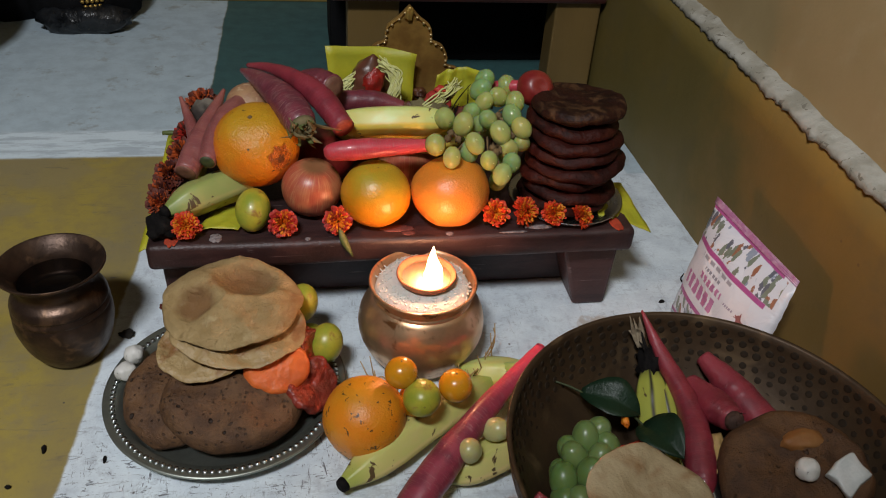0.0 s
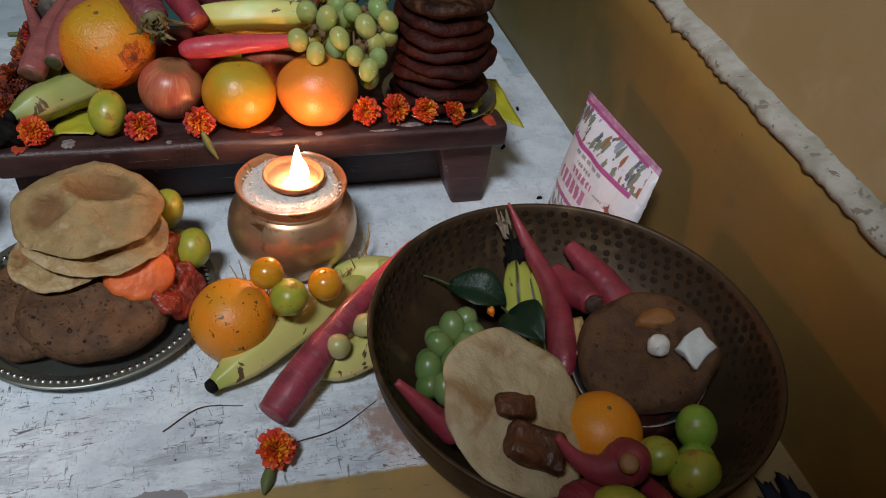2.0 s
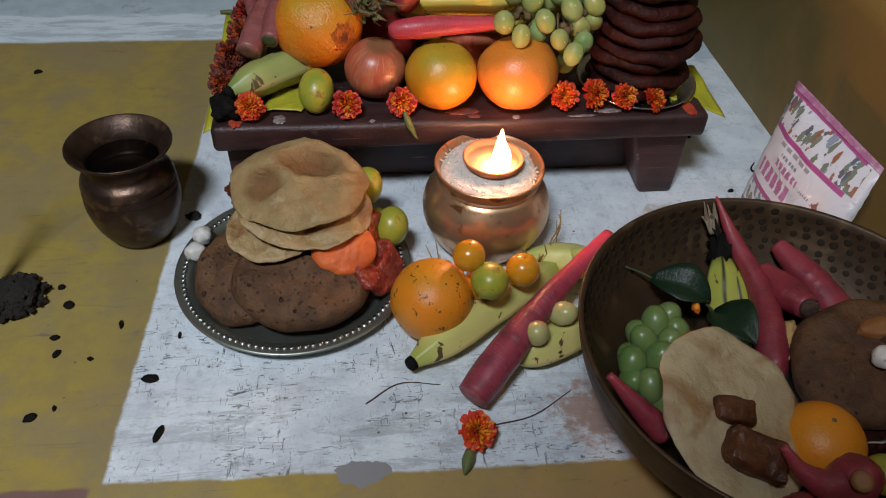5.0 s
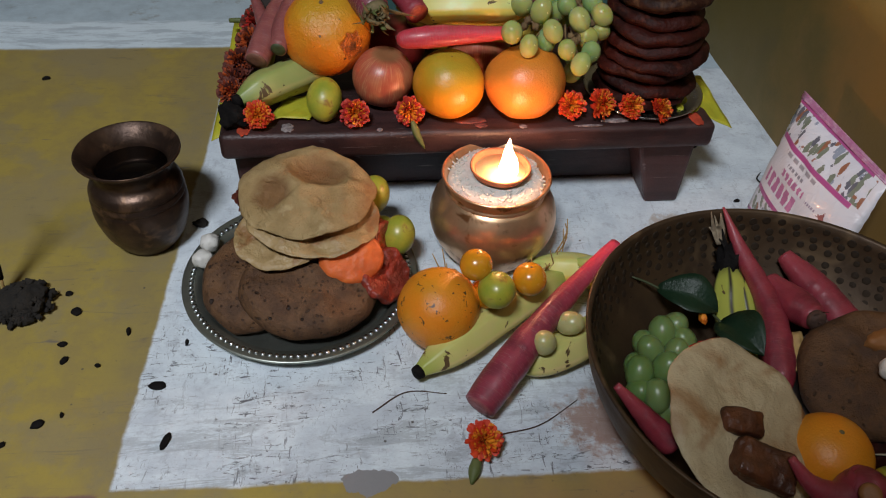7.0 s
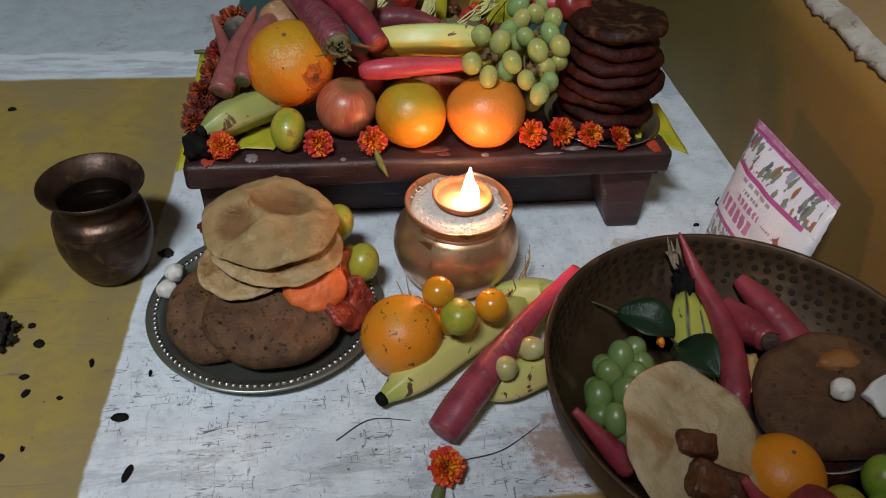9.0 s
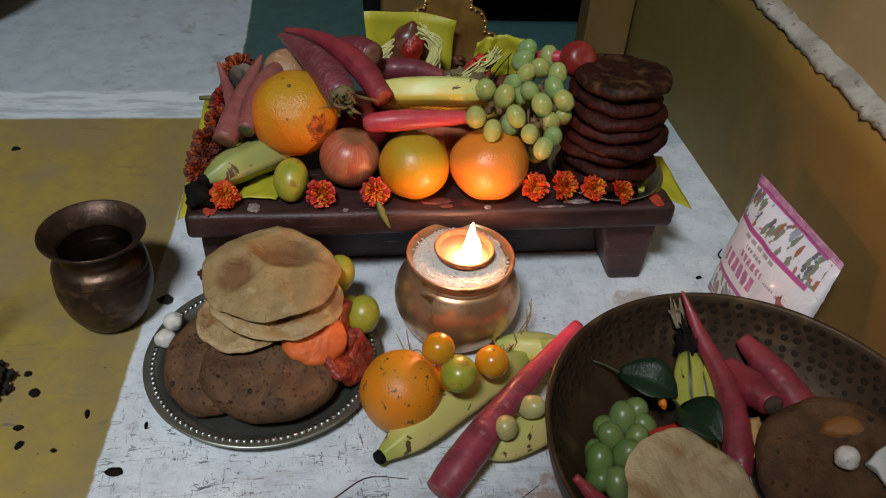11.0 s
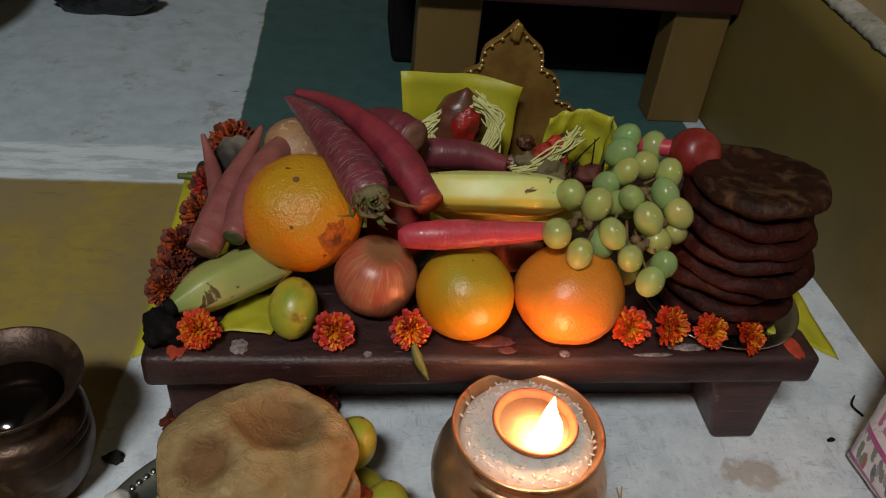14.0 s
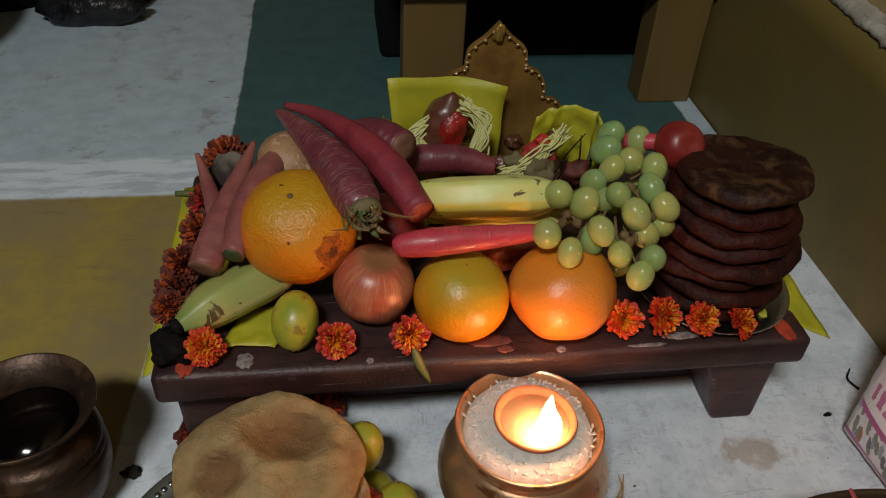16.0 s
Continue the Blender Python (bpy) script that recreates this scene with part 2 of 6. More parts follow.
M = {}
M["floor"] = floor_paint()
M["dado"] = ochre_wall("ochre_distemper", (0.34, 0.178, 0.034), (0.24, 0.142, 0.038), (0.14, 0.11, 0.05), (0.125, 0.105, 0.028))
# ochre darkened: holds the far wall's shade, cuts bounce from unseen walls
M["dim"] = ochre_wall("darkened_ochre_distemper", (0.135, 0.078, 0.022), (0.09, 0.055, 0.018), (0.07, 0.05, 0.025))
M["upper"] = ochre_wall("tan_distemper", (0.42, 0.31, 0.155), (0.36, 0.26, 0.12), (0.5, 0.4, 0.24))
M["plaster"] = plain("broken_plaster", (0.46, 0.44, 0.38), (0.30, 0.28, 0.22), 30, 0.85, bump=0.8, fine=160, spots=(0.2, 0.18, 0.14), dist=0.002)
# unseen ceiling, kept greyish so that less light bounces down
M["ceiling"] = plain("darkened_whitewash", (0.40, 0.37, 0.31), (0.30, 0.27, 0.22), 3, 0.9)
M["wood"] = worn_wood()
M["stool_leg"] = plain("ochre_painted_wood", (0.17, 0.105, 0.031), (0.13, 0.08, 0.024), 12, 0.5, bump=0.2, stretch=(1, 1, 0.3))
M["skirting"] = plain("ochre_skirting_paint", (0.30, 0.21, 0.055), (0.22, 0.155, 0.045), 14, 0.6, bump=0.3)
M["stool_top"] = plain("red_brown_wood", (0.055, 0.014, 0.012), (0.03, 0.009, 0.008), 10, 0.4)
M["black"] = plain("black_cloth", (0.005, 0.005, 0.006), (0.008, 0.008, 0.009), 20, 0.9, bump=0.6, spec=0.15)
M["sooty"] = plain("sooty_iron", (0.006, 0.006, 0.006), (0.012, 0.011, 0.010), 12, 0.75, 0.0, 0.4, spec=0.2)
M["steel"] = plain("stainless_steel", (0.60, 0.64, 0.66), (0.48, 0.52, 0.54), 20, 0.28, 1.0, 0.03)
M["tray"] = plain("old_nickel_tray", (0.42, 0.45, 0.40), (0.30, 0.33, 0.29), 30, 0.40, 0.9, 0.1, 300)
M["brass"] = plain("polished_copper_brass", (0.82, 0.55, 0.34), (0.70, 0.44, 0.25), 25, 0.33, 0.85, 0.08, 200, spots=(0.3, 0.13, 0.05), spot_at=(0.62, 0.75), spot_scale=45)
M["old_brass"] = plain("old_brass_plate", (0.44, 0.26, 0.07), (0.25, 0.13, 0.035), 30, 0.45, 0.55, 0.4, 150)
M["bronze"] = plain("dark_bronze", (0.115, 0.072, 0.052), (0.055, 0.035, 0.027), 30, 0.42, 0.8, 0.45, 170, spots=(0.16, 0.095, 0.06), spot_at=(0.58, 0.74), spot_scale=55)
M["basin"] = plain("tarnished_hammered_brass", (0.086, 0.052, 0.027), (0.048, 0.028, 0.015), 18, 0.52, 0.5, 0.5, 130, spots=(0.155, 0.10, 0.052), spot_at=(0.58, 0.75), spot_scale=20)
# dark colour gives flat dent discs the shade of hollows
M["dent"] = plain("shaded_dent_disc", (0.026, 0.017, 0.010), (0.042, 0.027, 0.016), 60, 0.7, 0.3, 0.3, spec=0.25)
M["water"] = plain("dark_water", (0.002, 0.0015, 0.0015), (0.003, 0.002, 0.002), 5, 0.12, 0, 0.0, spec=0.3)
M["clay"] = plain("red_clay", (0.42, 0.16, 0.07), (0.32, 0.11, 0.05), 50, 0.75, bump=0.3)
M["ghee"] = plain("melted_ghee", (0.85, 0.62, 0.32), (0.9, 0.7, 0.4), 30, 0.15, sub=0.3)
M["rice"] = plain("white_rice", (0.78, 0.76, 0.7), (0.68, 0.66, 0.6), 200, 0.5, bump=0.3, fine=900)
M["flame"] = glow("flame_glow", (1.0, 0.47, 0.24), 116.0)
M["orange"] = plain("orange_peel", (0.80, 0.24, 0.012), (0.72, 0.27, 0.016), 25, 0.42, bump=0.5, fine=480, swell=1.2, sub=0.08, spots=(0.10, 0.045, 0.015), spot_at=(0.695, 0.71), spot_scale=150, top=((0.60, 0.27, 0.015), 0.012, 0.045))
def scarred_orange():
    """Orange peel with one sunken, pitted patch."""
    n = Net("scarred_orange_peel")
    z = n.split(n.xyz)[2]
    col = n.mix(n.ramp(n.noise(25, 4), 0.35, 0.65), (0.80, 0.205, 0.012), (0.72, 0.24, 0.016))
    col = n.mix(n.ramp(n.math("ADD", z, n.math("MULTIPLY", n.noise(25, 2), 0.02)), 0.022, 0.055), col, (0.50, 0.27, 0.016))
    near = n.tree.nodes.new("ShaderNodeVectorMath")
    near.operation = "DISTANCE"
    n.put(near.inputs[0], n.xyz)
    near.inputs[1].default_value = turned(18, -6, 0).inverted() @ Vector((0.024, -0.034, 0.003))
    d = n.math("ADD", near.outputs["Value"], n.math("MULTIPLY", n.math("SUBTRACT", n.noise(140, 4, 0.7), 0.5), 0.022))
    patch = n.ramp(d, 0.0135, 0.0105)
    rot = n.mix(n.ramp(n.noise(260, 4, 0.7), 0.42, 0.6), (0.66, 0.15, 0.012), (0.34, 0.075, 0.012))
    rot = n.mix(n.math("MULTIPLY", n.ramp(d, 0.007, 0.003), 0.8), rot, (0.07, 0.025, 0.01))
    col = n.mix(patch, col, rot)
    specks = n.ramp(n.noise(130, 3, distort=0.5), 0.69, 0.71)
    col = n.mix(specks, col, (0.10, 0.045, 0.015))
    pores = n.math("ADD", n.noise(480, 3), n.math("MULTIPLY", n.noise(120, 4), 2.6))
    n.bump(n.math("SUBTRACT", n.math("MULTIPLY", pores, 0.7), n.math("MULTIPLY", patch, n.math("ADD", 0.6, n.math("MULTIPLY", n.noise(260, 4, 0.7), 3.0)))), 0.7, 0.0012)
    return n.done(col, 0.36, sub=0.08)


M["mandarin"] = plain("mandarin_peel", (0.72, 0.25, 0.010), (0.62, 0.26, 0.014), 25, 0.34, bump=0.42, fine=480, swell=1.2, sub=0.08, top=((0.40, 0.34, 0.03), -0.004, 0.036))
M["mandarin_ripe"] = plain("ripe_mandarin_peel", (0.76, 0.235, 0.034), (0.70, 0.25, 0.036), 25, 0.34, bump=0.42, fine=480, swell=1.2, sub=0.08, top=((0.72, 0.24, 0.022), 0.012, 0.045))
M["orange_clean"] = plain("clean_orange_peel", (0.76, 0.25, 0.012), (0.68, 0.26, 0.016), 25, 0.42, bump=0.5, fine=480, sub=0.08)
M["kumquat"] = plain("small_orange_berry_skin", (0.72, 0.27, 0.01), (0.6, 0.27, 0.015), 40, 0.25, bump=0.05, sub=0.1, coat=0.3)
M["ber"] = plain("green_jujube_skin", (0.28, 0.33, 0.035), (0.46, 0.40, 0.045), 45, 0.36, bump=0.15, sub=0.1, coat=0.12, spots=(0.26, 0.15, 0.03), spot_at=(0.62, 0.76), spot_scale=80)
M["green"] = plain("bright_green_jujube_skin", (0.20, 0.38, 0.04), (0.3, 0.42, 0.06), 45, 0.34, bump=0.12, sub=0.1, coat=0.12, spots=(0.22, 0.24, 0.04), spot_at=(0.62, 0.76), spot_scale=80)
def apple_skin():
    """Dull red with fine streaks from the stem down."""
    n = Net("streaked_apple_skin")
    v = n.split(n.uv)[1]
    streak = n.noise(1.0, 5, 0.7, vec=n.scaled(n.uv, (110, 3.0, 1)))
    broad = n.noise(34, 3)
    col = n.mix(n.ramp(broad, 0.36, 0.66), (0.40, 0.085, 0.045), (0.44, 0.16, 0.075))
    col = n.mix(n.math("MULTIPLY", n.ramp(streak, 0.50, 0.64), 0.5), col, (0.56, 0.31, 0.15))
    col = n.mix(n.math("MULTIPLY", n.ramp(streak, 0.46, 0.34), 0.4), col, (0.27, 0.035, 0.025))
    col = n.mix(n.math("MULTIPLY", n.ramp(v, 0.16, 0.02), 0.7), col, (0.22, 0.12, 0.05))
    n.bump(n.noise(200, 3), 0.06, 0.001)
    return n.done(col, 0.36)


M["apple"] = apple_skin()
M["red_apple"] = plain("red_apple_skin", (0.20, 0.014, 0.014), (0.28, 0.03, 0.02), 60, 0.38, bump=0.05, coat=0.1)
M["grape"] = plain("green_grape_skin", (0.30, 0.54, 0.24), (0.40, 0.58, 0.24), 30, 0.24, bump=0.03, sub=0.8, coat=0.1, vary=(0.66, 0.60, 0.20))
M["grape_dark"] = plain("dark_green_grape_skin", (0.11, 0.20, 0.055), (0.145, 0.235, 0.07), 30, 0.35, bump=0.03, sub=0.5, coat=0.05, vary=(0.18, 0.25, 0.09))
M["grape_pale"] = plain("pale_grape_skin", (0.48, 0.46, 0.2), (0.55, 0.5, 0.22), 30, 0.3, bump=0.03, sub=0.6, coat=0.1)
M["grape"].node_tree.nodes["Principled BSDF"].inputs["Transmission Weight"].default_value = 0.35
M["grape"].node_tree.nodes["Principled BSDF"].inputs["IOR"].default_value = 1.36
M["twig"] = plain("dry_twig", (0.2, 0.12, 0.05), (0.12, 0.07, 0.03), 80, 0.8)
M["fried"] = plain("pale_fried_bread", (0.43, 0.30, 0.14), (0.34, 0.225, 0.095), 45, 0.5, bump=1.0, fine=130, dist=0.003, spots=(0.23, 0.105, 0.035), spot_at=(0.57, 0.74), spot_scale=26)
def pitted_bread(name, a, b, size=1.0, few=0.5):
    n = Net(name)
    mid, fine = n.noise(55, 5, 0.6), n.noise(420, 4, 0.7)
    warp = n.tree.nodes.new("ShaderNodeMix")
    warp.data_type = "VECTOR"
    warp.inputs[0].default_value = 0.006
    n.put(warp.inputs[4], n.xyz)
    noisy = n.tree.nodes.new("ShaderNodeTexNoise")
    noisy.inputs["Scale"].default_value = 90
    n.put(noisy.inputs["Vector"], n.xyz)
    n.put(warp.inputs[5], noisy.outputs["Color"])
    holes = n.math("MULTIPLY", n.ramp(n.voronoi(75 * size, vec=warp.outputs[1]), 0.19, 0.11), n.ramp(n.split(n.voronoi(75 * size, vec=warp.outputs[1], out="Color"))[0], few, few + 0.1))
    dots = n.math("MULTIPLY", n.ramp(n.voronoi(210 * size, vec=warp.outputs[1]), 0.3, 0.2), n.ramp(n.split(n.voronoi(210 * size, vec=warp.outputs[1], out="Color"))[1], few - 0.05, few + 0.05))
    pits = n.math("MAXIMUM", holes, n.math("MULTIPLY", dots, 0.6))
    col = n.mix(n.ramp(mid, 0.35, 0.65), a, b)
    col = n.mix(n.math("MULTIPLY", n.ramp(n.noise(170, 5, 0.75), 0.5, 0.68), 0.6), col, tuple(0.45 * c for c in b))
    col = n.mix(n.math("MULTIPLY", n.ramp(n.noise(22, 4), 0.52, 0.7), 0.6), col, tuple(1.5 * c for c in a))
    col = n.mix(n.math("MULTIPLY", fine, 0.3), col, (0.06, 0.03, 0.02))
    col = n.mix(pits, col, (0.022, 0.011, 0.007))
    n.bump(n.math("SUBTRACT", n.math("ADD", n.math("MULTIPLY", mid, 0.5), n.math("ADD", n.math("MULTIPLY", fine, 0.4), n.math("MULTIPLY", n.noise(170, 5, 0.75), 0.8))), n.math("MULTIPLY", pits, 1.5)), 1.0, 0.0025)
    return n.done(col, 0.62)


M["fried_patchy"] = plain("patchy_fried_bread", (0.50, 0.40, 0.24), (0.41, 0.315, 0.18), 34, 0.6, bump=0.8, fine=190, dist=0.002, spots=(0.25, 0.125, 0.045), spot_at=(0.52, 0.76), spot_scale=24)
M["brown_bread"] = pitted_bread("brown_sweet_bread", (0.160, 0.076, 0.030), (0.082, 0.036, 0.014))
M["dark_bread"] = plain("dark_fried_bread", (0.038, 0.0048, 0.0024), (0.012, 0.0020, 0.0011), 40, 0.62, bump=0.9, dist=0.002, fine=170, spots=(0.055, 0.011, 0.005), spot_at=(0.60, 0.80), spot_scale=70, spec=0.2)
M["dark_bread_top"] = plain("browned_fried_bread", (0.030, 0.008, 0.004), (0.012, 0.0035, 0.002), 45, 0.6, bump=0.9, dist=0.002, fine=170, spots=(0.085, 0.040, 0.018), spot_at=(0.54, 0.80), spot_scale=60, spec=0.2)
M["pua"] = pitted_bread("tan_pancake", (0.125, 0.054, 0.016), (0.068, 0.028, 0.009), 0.9, 0.86)
M["jaggery"] = plain("jaggery_sweet", (0.115, 0.036, 0.012), (0.045, 0.013, 0.005), 60, 0.45, bump=0.9, fine=160, dist=0.002)
M["chip"] = plain("orange_fried_cracker", (0.80, 0.17, 0.035), (0.60, 0.11, 0.022), 45, 0.5, bump=0.8, fine=200, sub=0.1)
M["tomato"] = plain("red_fried_slice", (0.36, 0.04, 0.02), (0.17, 0.024, 0.014), 70, 0.36, bump=1.0, dist=0.003, fine=170)
M["sugar"] = plain("white_sugar_sweet", (0.75, 0.74, 0.7), (0.66, 0.65, 0.6), 80, 0.5, bump=0.5, fine=250, spots=(0.16, 0.15, 0.14), spot_at=(0.72, 0.75), spot_scale=300)
M["coconut"] = plain("coconut_piece", (0.72, 0.74, 0.72), (0.6, 0.64, 0.62), 60, 0.45, bump=0.3)
M["fig"] = plain("dried_fig", (0.26, 0.10, 0.025), (0.32, 0.15, 0.05), 60, 0.6, bump=0.6, fine=160)
M["leaf"] = plain("dark_green_leaf", (0.005, 0.021, 0.009), (0.010, 0.032, 0.015), 40, 0.45, bump=0.5, spec=0.35)
M["stalk"] = plain("green_stalk", (0.09, 0.12, 0.03), (0.14, 0.16, 0.05), 60, 0.6)
M["betel"] = plain("yellowed_leaf", (0.50, 0.46, 0.03), (0.40, 0.40, 0.03), 30, 0.5, bump=0.2, sub=0.1)
M["thread"] = plain("pale_cotton_thread", (0.58, 0.58, 0.2), (0.66, 0.66, 0.34), 200, 0.85)
M["nut"] = plain("oiled_brown_nut", (0.10, 0.035, 0.02), (0.16, 0.05, 0.03), 60, 0.35, coat=0.2)
M["sindoor"] = plain("vermilion_powder", (0.42, 0.028, 0.02), (0.30, 0.02, 0.015), 80, 0.8, bump=0.5)
M["vermilion_dark"] = plain("dark_vermilion_paste", (0.36, 0.018, 0.012), (0.16, 0.012, 0.008), 120, 0.32, bump=0.8)
M["orange_powder"] = plain("orange_vermilion", (0.52, 0.06, 0.02), (0.36, 0.04, 0.015), 80, 0.85, bump=0.5)
M["dull_red"] = plain("dull_red_stain", (0.17, 0.05, 0.04), (0.09, 0.03, 0.026), 160, 0.8)
M["chalk"] = plain("white_smear", (0.30, 0.26, 0.26), (0.14, 0.11, 0.11), 260, 0.85)
M["petal"] = plain("marigold_petal", (0.70, 0.062, 0.008), (0.55, 0.026, 0.008), 90, 0.6, sub=0.1)
M["petal_gold"] = plain("golden_petal", (0.84, 0.30, 0.015), (0.76, 0.15, 0.01), 120, 0.6, sub=0.1)
M["petal_red"] = plain("red_petal", (0.45, 0.02, 0.02), (0.6, 0.05, 0.02), 90, 0.55, sub=0.1)
M["petal_dry"] = plain("dry_dark_petal", (0.07, 0.010, 0.008), (0.16, 0.03, 0.01), 120, 0.7)
M["petal_rust"] = plain("rusty_petal", (0.52, 0.085, 0.010), (0.22, 0.028, 0.008), 120, 0.7)
M["char"] = plain("black_char", (0.007, 0.006, 0.006), (0.014, 0.012, 0.011), 90, 0.9, bump=0.8, spec=0.12)
M["dung"] = plain("dry_dung", (0.012, 0.010, 0.008), (0.024, 0.019, 0.014), 80, 0.95, bump=0.9)
M["ash"] = plain("incense_ash", (0.16, 0.11, 0.07), (0.22, 0.16, 0.11), 200, 0.9)
M["straw"] = plain("straw", (0.48, 0.31, 0.11), (0.34, 0.20, 0.07), 90, 0.7)
M["onion"] = plain("onion_skin", (0.42, 0.24, 0.12), (0.34, 0.16, 0.09), 50, 0.5, stretch=(1.5, 1.5, 0.15), spots=(0.55, 0.38, 0.22), spot_at=(0.6, 0.72), bump=0.5)
M["stub"] = plain("cut_green_stub", (0.06, 0.085, 0.03), (0.04, 0.05, 0.02), 150, 0.6)
M["cut"] = plain("cut_carrot_end", (0.50, 0.085, 0.04), (0.32, 0.045, 0.025), 90, 0.6, bump=0.8)
M["cut_pink"] = plain("cut_pink_end", (0.36, 0.11, 0.11), (0.24, 0.06, 0.065), 90, 0.6, bump=0.8)
M["cut_brown"] = plain("cut_brown_end", (0.22, 0.10, 0.06), (0.15, 0.06, 0.04), 150, 0.6)
M["fibre"] = plain("pale_dry_fibre", (0.30, 0.24, 0.16), (0.2, 0.15, 0.10), 120, 0.85, bump=0.6)
M["mould"] = plain("mouldy_dark_skin", (0.03, 0.022, 0.02), (0.06, 0.04, 0.03), 60, 0.85, bump=0.6, top=((0.40, 0.35, 0.28), 0.012, 0.030))
M["burnt"] = plain("burnt_crown", (0.05, 0.026, 0.018), (0.09, 0.045, 0.03), 140, 0.8, bump=0.8)
M["crown"] = plain("dry_carrot_crown", (0.13, 0.105, 0.045), (0.21, 0.16, 0.075), 120, 0.8, bump=0.6)


def puffed_bread():
    n = Net("puffed_fried_bread")
    x, y, _ = n.split(n.xyz)
    col = n.mix(n.ramp(n.noise(45, 4), 0.35, 0.65), (0.45, 0.315, 0.145), (0.36, 0.24, 0.10))
    col = n.mix(n.ramp(n.noise(60, 4), 0.58, 0.72), col, (0.50, 0.375, 0.195))
    col = n.mix(n.ramp(n.noise(28, 5, 0.65), 0.54, 0.74), col, (0.30, 0.16, 0.06))
    for cx, cy, rx, ry in ((0.014, 0.020, 0.030, 0.020), (-0.034, -0.002, 0.018, 0.016)):
        dx, dy = n.math("DIVIDE", n.math("SUBTRACT", x, cx), rx), n.math("DIVIDE", n.math("SUBTRACT", y, cy), ry)
        d = n.math("ADD", n.math("ADD", n.math("MULTIPLY", dx, dx), n.math("MULTIPLY", dy, dy)), n.math("MULTIPLY", n.math("SUBTRACT", n.noise(45, 5, 0.7), 0.5), 3.0))
        col = n.mix(n.math("MULTIPLY", n.ramp(d, 1.5, 0.1), 0.85), col, (0.20, 0.088, 0.028))
    n.bump(n.math("ADD", n.noise(95, 6, 0.7, distort=0.8), n.math("MULTIPLY", n.noise(420, 4, 0.7), 0.35)), 1.0, 0.0042)
    return n.done(col, 0.5)


M["puffed"] = puffed_bread()


def carrot_skin(name, a, b, tip, ring=0.35):
    n = Net(name)
    u, v, _ = n.split(n.uv)
    lines = n.ramp(n.noise(6, 5, 0.7, vec=n.scaled(n.uv, (1.1, 22, 1)), distort=0.5), 0.53, 0.62)
    col = n.mix(n.ramp(n.noise(60, 4), 0.38, 0.62), a, b)
    col = n.mix(n.ramp(v, 0.45, 1.0), col, tip)
    col = n.mix(n.math("MULTIPLY", lines, ring), col, (0.42, 0.26, 0.22))
    n.bump(n.math("SUBTRACT", n.noise(120, 3), lines), 0.35, 0.001)
    return n.done(col, 0.4, sub=0.08, coat=0.1)


def banana_skin(name, body, belly, tip, ridge=0.25):
    n = Net(name)
    u, v, _ = n.split(n.uv)
    ridges = n.ramp(n.math("ABSOLUTE", n.math("SUBTRACT", n.math("FRACT", n.math("MULTIPLY", u, 5)), 0.5)), 0.32, 0.5)
    # mask of the lower faces
    side = n.math("SUBTRACT", 1.0, n.math("MULTIPLY", n.ramp(u, 0.03, 0.06), n.ramp(u, 0.47, 0.44)))
    col = n.mix(n.math("ADD", n.math("MULTIPLY", side, 0.6), n.math("MULTIPLY", n.ramp(n.noise(34, 4), 0.4, 0.62), 0.4)), body, belly)
    ends = n.math("MAXIMUM", n.ramp(v, 0.22, 0.02), n.ramp(v, 0.80, 0.98))
    col = n.mix(n.math("MULTIPLY", ends, 0.8), col, tip)
    col = n.mix(n.math("MULTIPLY", ridges, ridge), col, tip)
    col = n.mix(n.ramp(n.noise(75, 4, distort=0.6), 0.645, 0.68), col, (0.10, 0.06, 0.025))
    n.bump(n.noise(150, 3), 0.12, 0.001)
    return n.done(col, 0.42, sub=0.08)


M["carrot_purple"] = carrot_skin("purple_carrot_skin", (0.19, 0.032, 0.05), (0.13, 0.025, 0.04), (0.25, 0.05, 0.06), 0.8)
M["carrot_red"] = carrot_skin("red_carrot_skin", (0.27, 0.03, 0.045), (0.19, 0.022, 0.034), (0.33, 0.045, 0.06), 0.06)
M["carrot_plum"] = carrot_skin("plum_carrot_skin", (0.17, 0.030, 0.045), (0.125, 0.022, 0.034), (0.21, 0.04, 0.05), 0.10)
M["carrot_pink"] = carrot_skin("pink_carrot_skin", (0.56, 0.05, 0.075), (0.46, 0.04, 0.06), (0.62, 0.06, 0.085), 0.28)
M["carrot_dull"] = carrot_skin("dull_carrot_skin", (0.29, 0.09, 0.08), (0.22, 0.06, 0.06), (0.33, 0.11, 0.09), 0.2)
M["carrot_floor"] = carrot_skin("purple_pink_carrot_skin", (0.31, 0.045, 0.07), (0.20, 0.030, 0.05), (0.80, 0.07, 0.12), 0.18)
# yellow and green: the flame's warm light is painted into the underside colour
M["banana_yellow"] = banana_skin("yellow_banana_skin", (0.62, 0.70, 0.28), (0.70, 0.47, 0.06), (0.45, 0.54, 0.12))
M["banana_green"] = banana_skin("green_banana_skin", (0.56, 0.54, 0.17), (0.66, 0.52, 0.22), (0.32, 0.38, 0.07))
M["banana_pale"] = banana_skin("pale_banana_skin", (0.31, 0.36, 0.11), (0.44, 0.37, 0.13), (0.20, 0.28, 0.07))
M["banana_old"] = banana_skin("blackened_banana_skin", (0.42, 0.44, 0.08), (0.36, 0.38, 0.06), (0.02, 0.015, 0.01), 1.0)


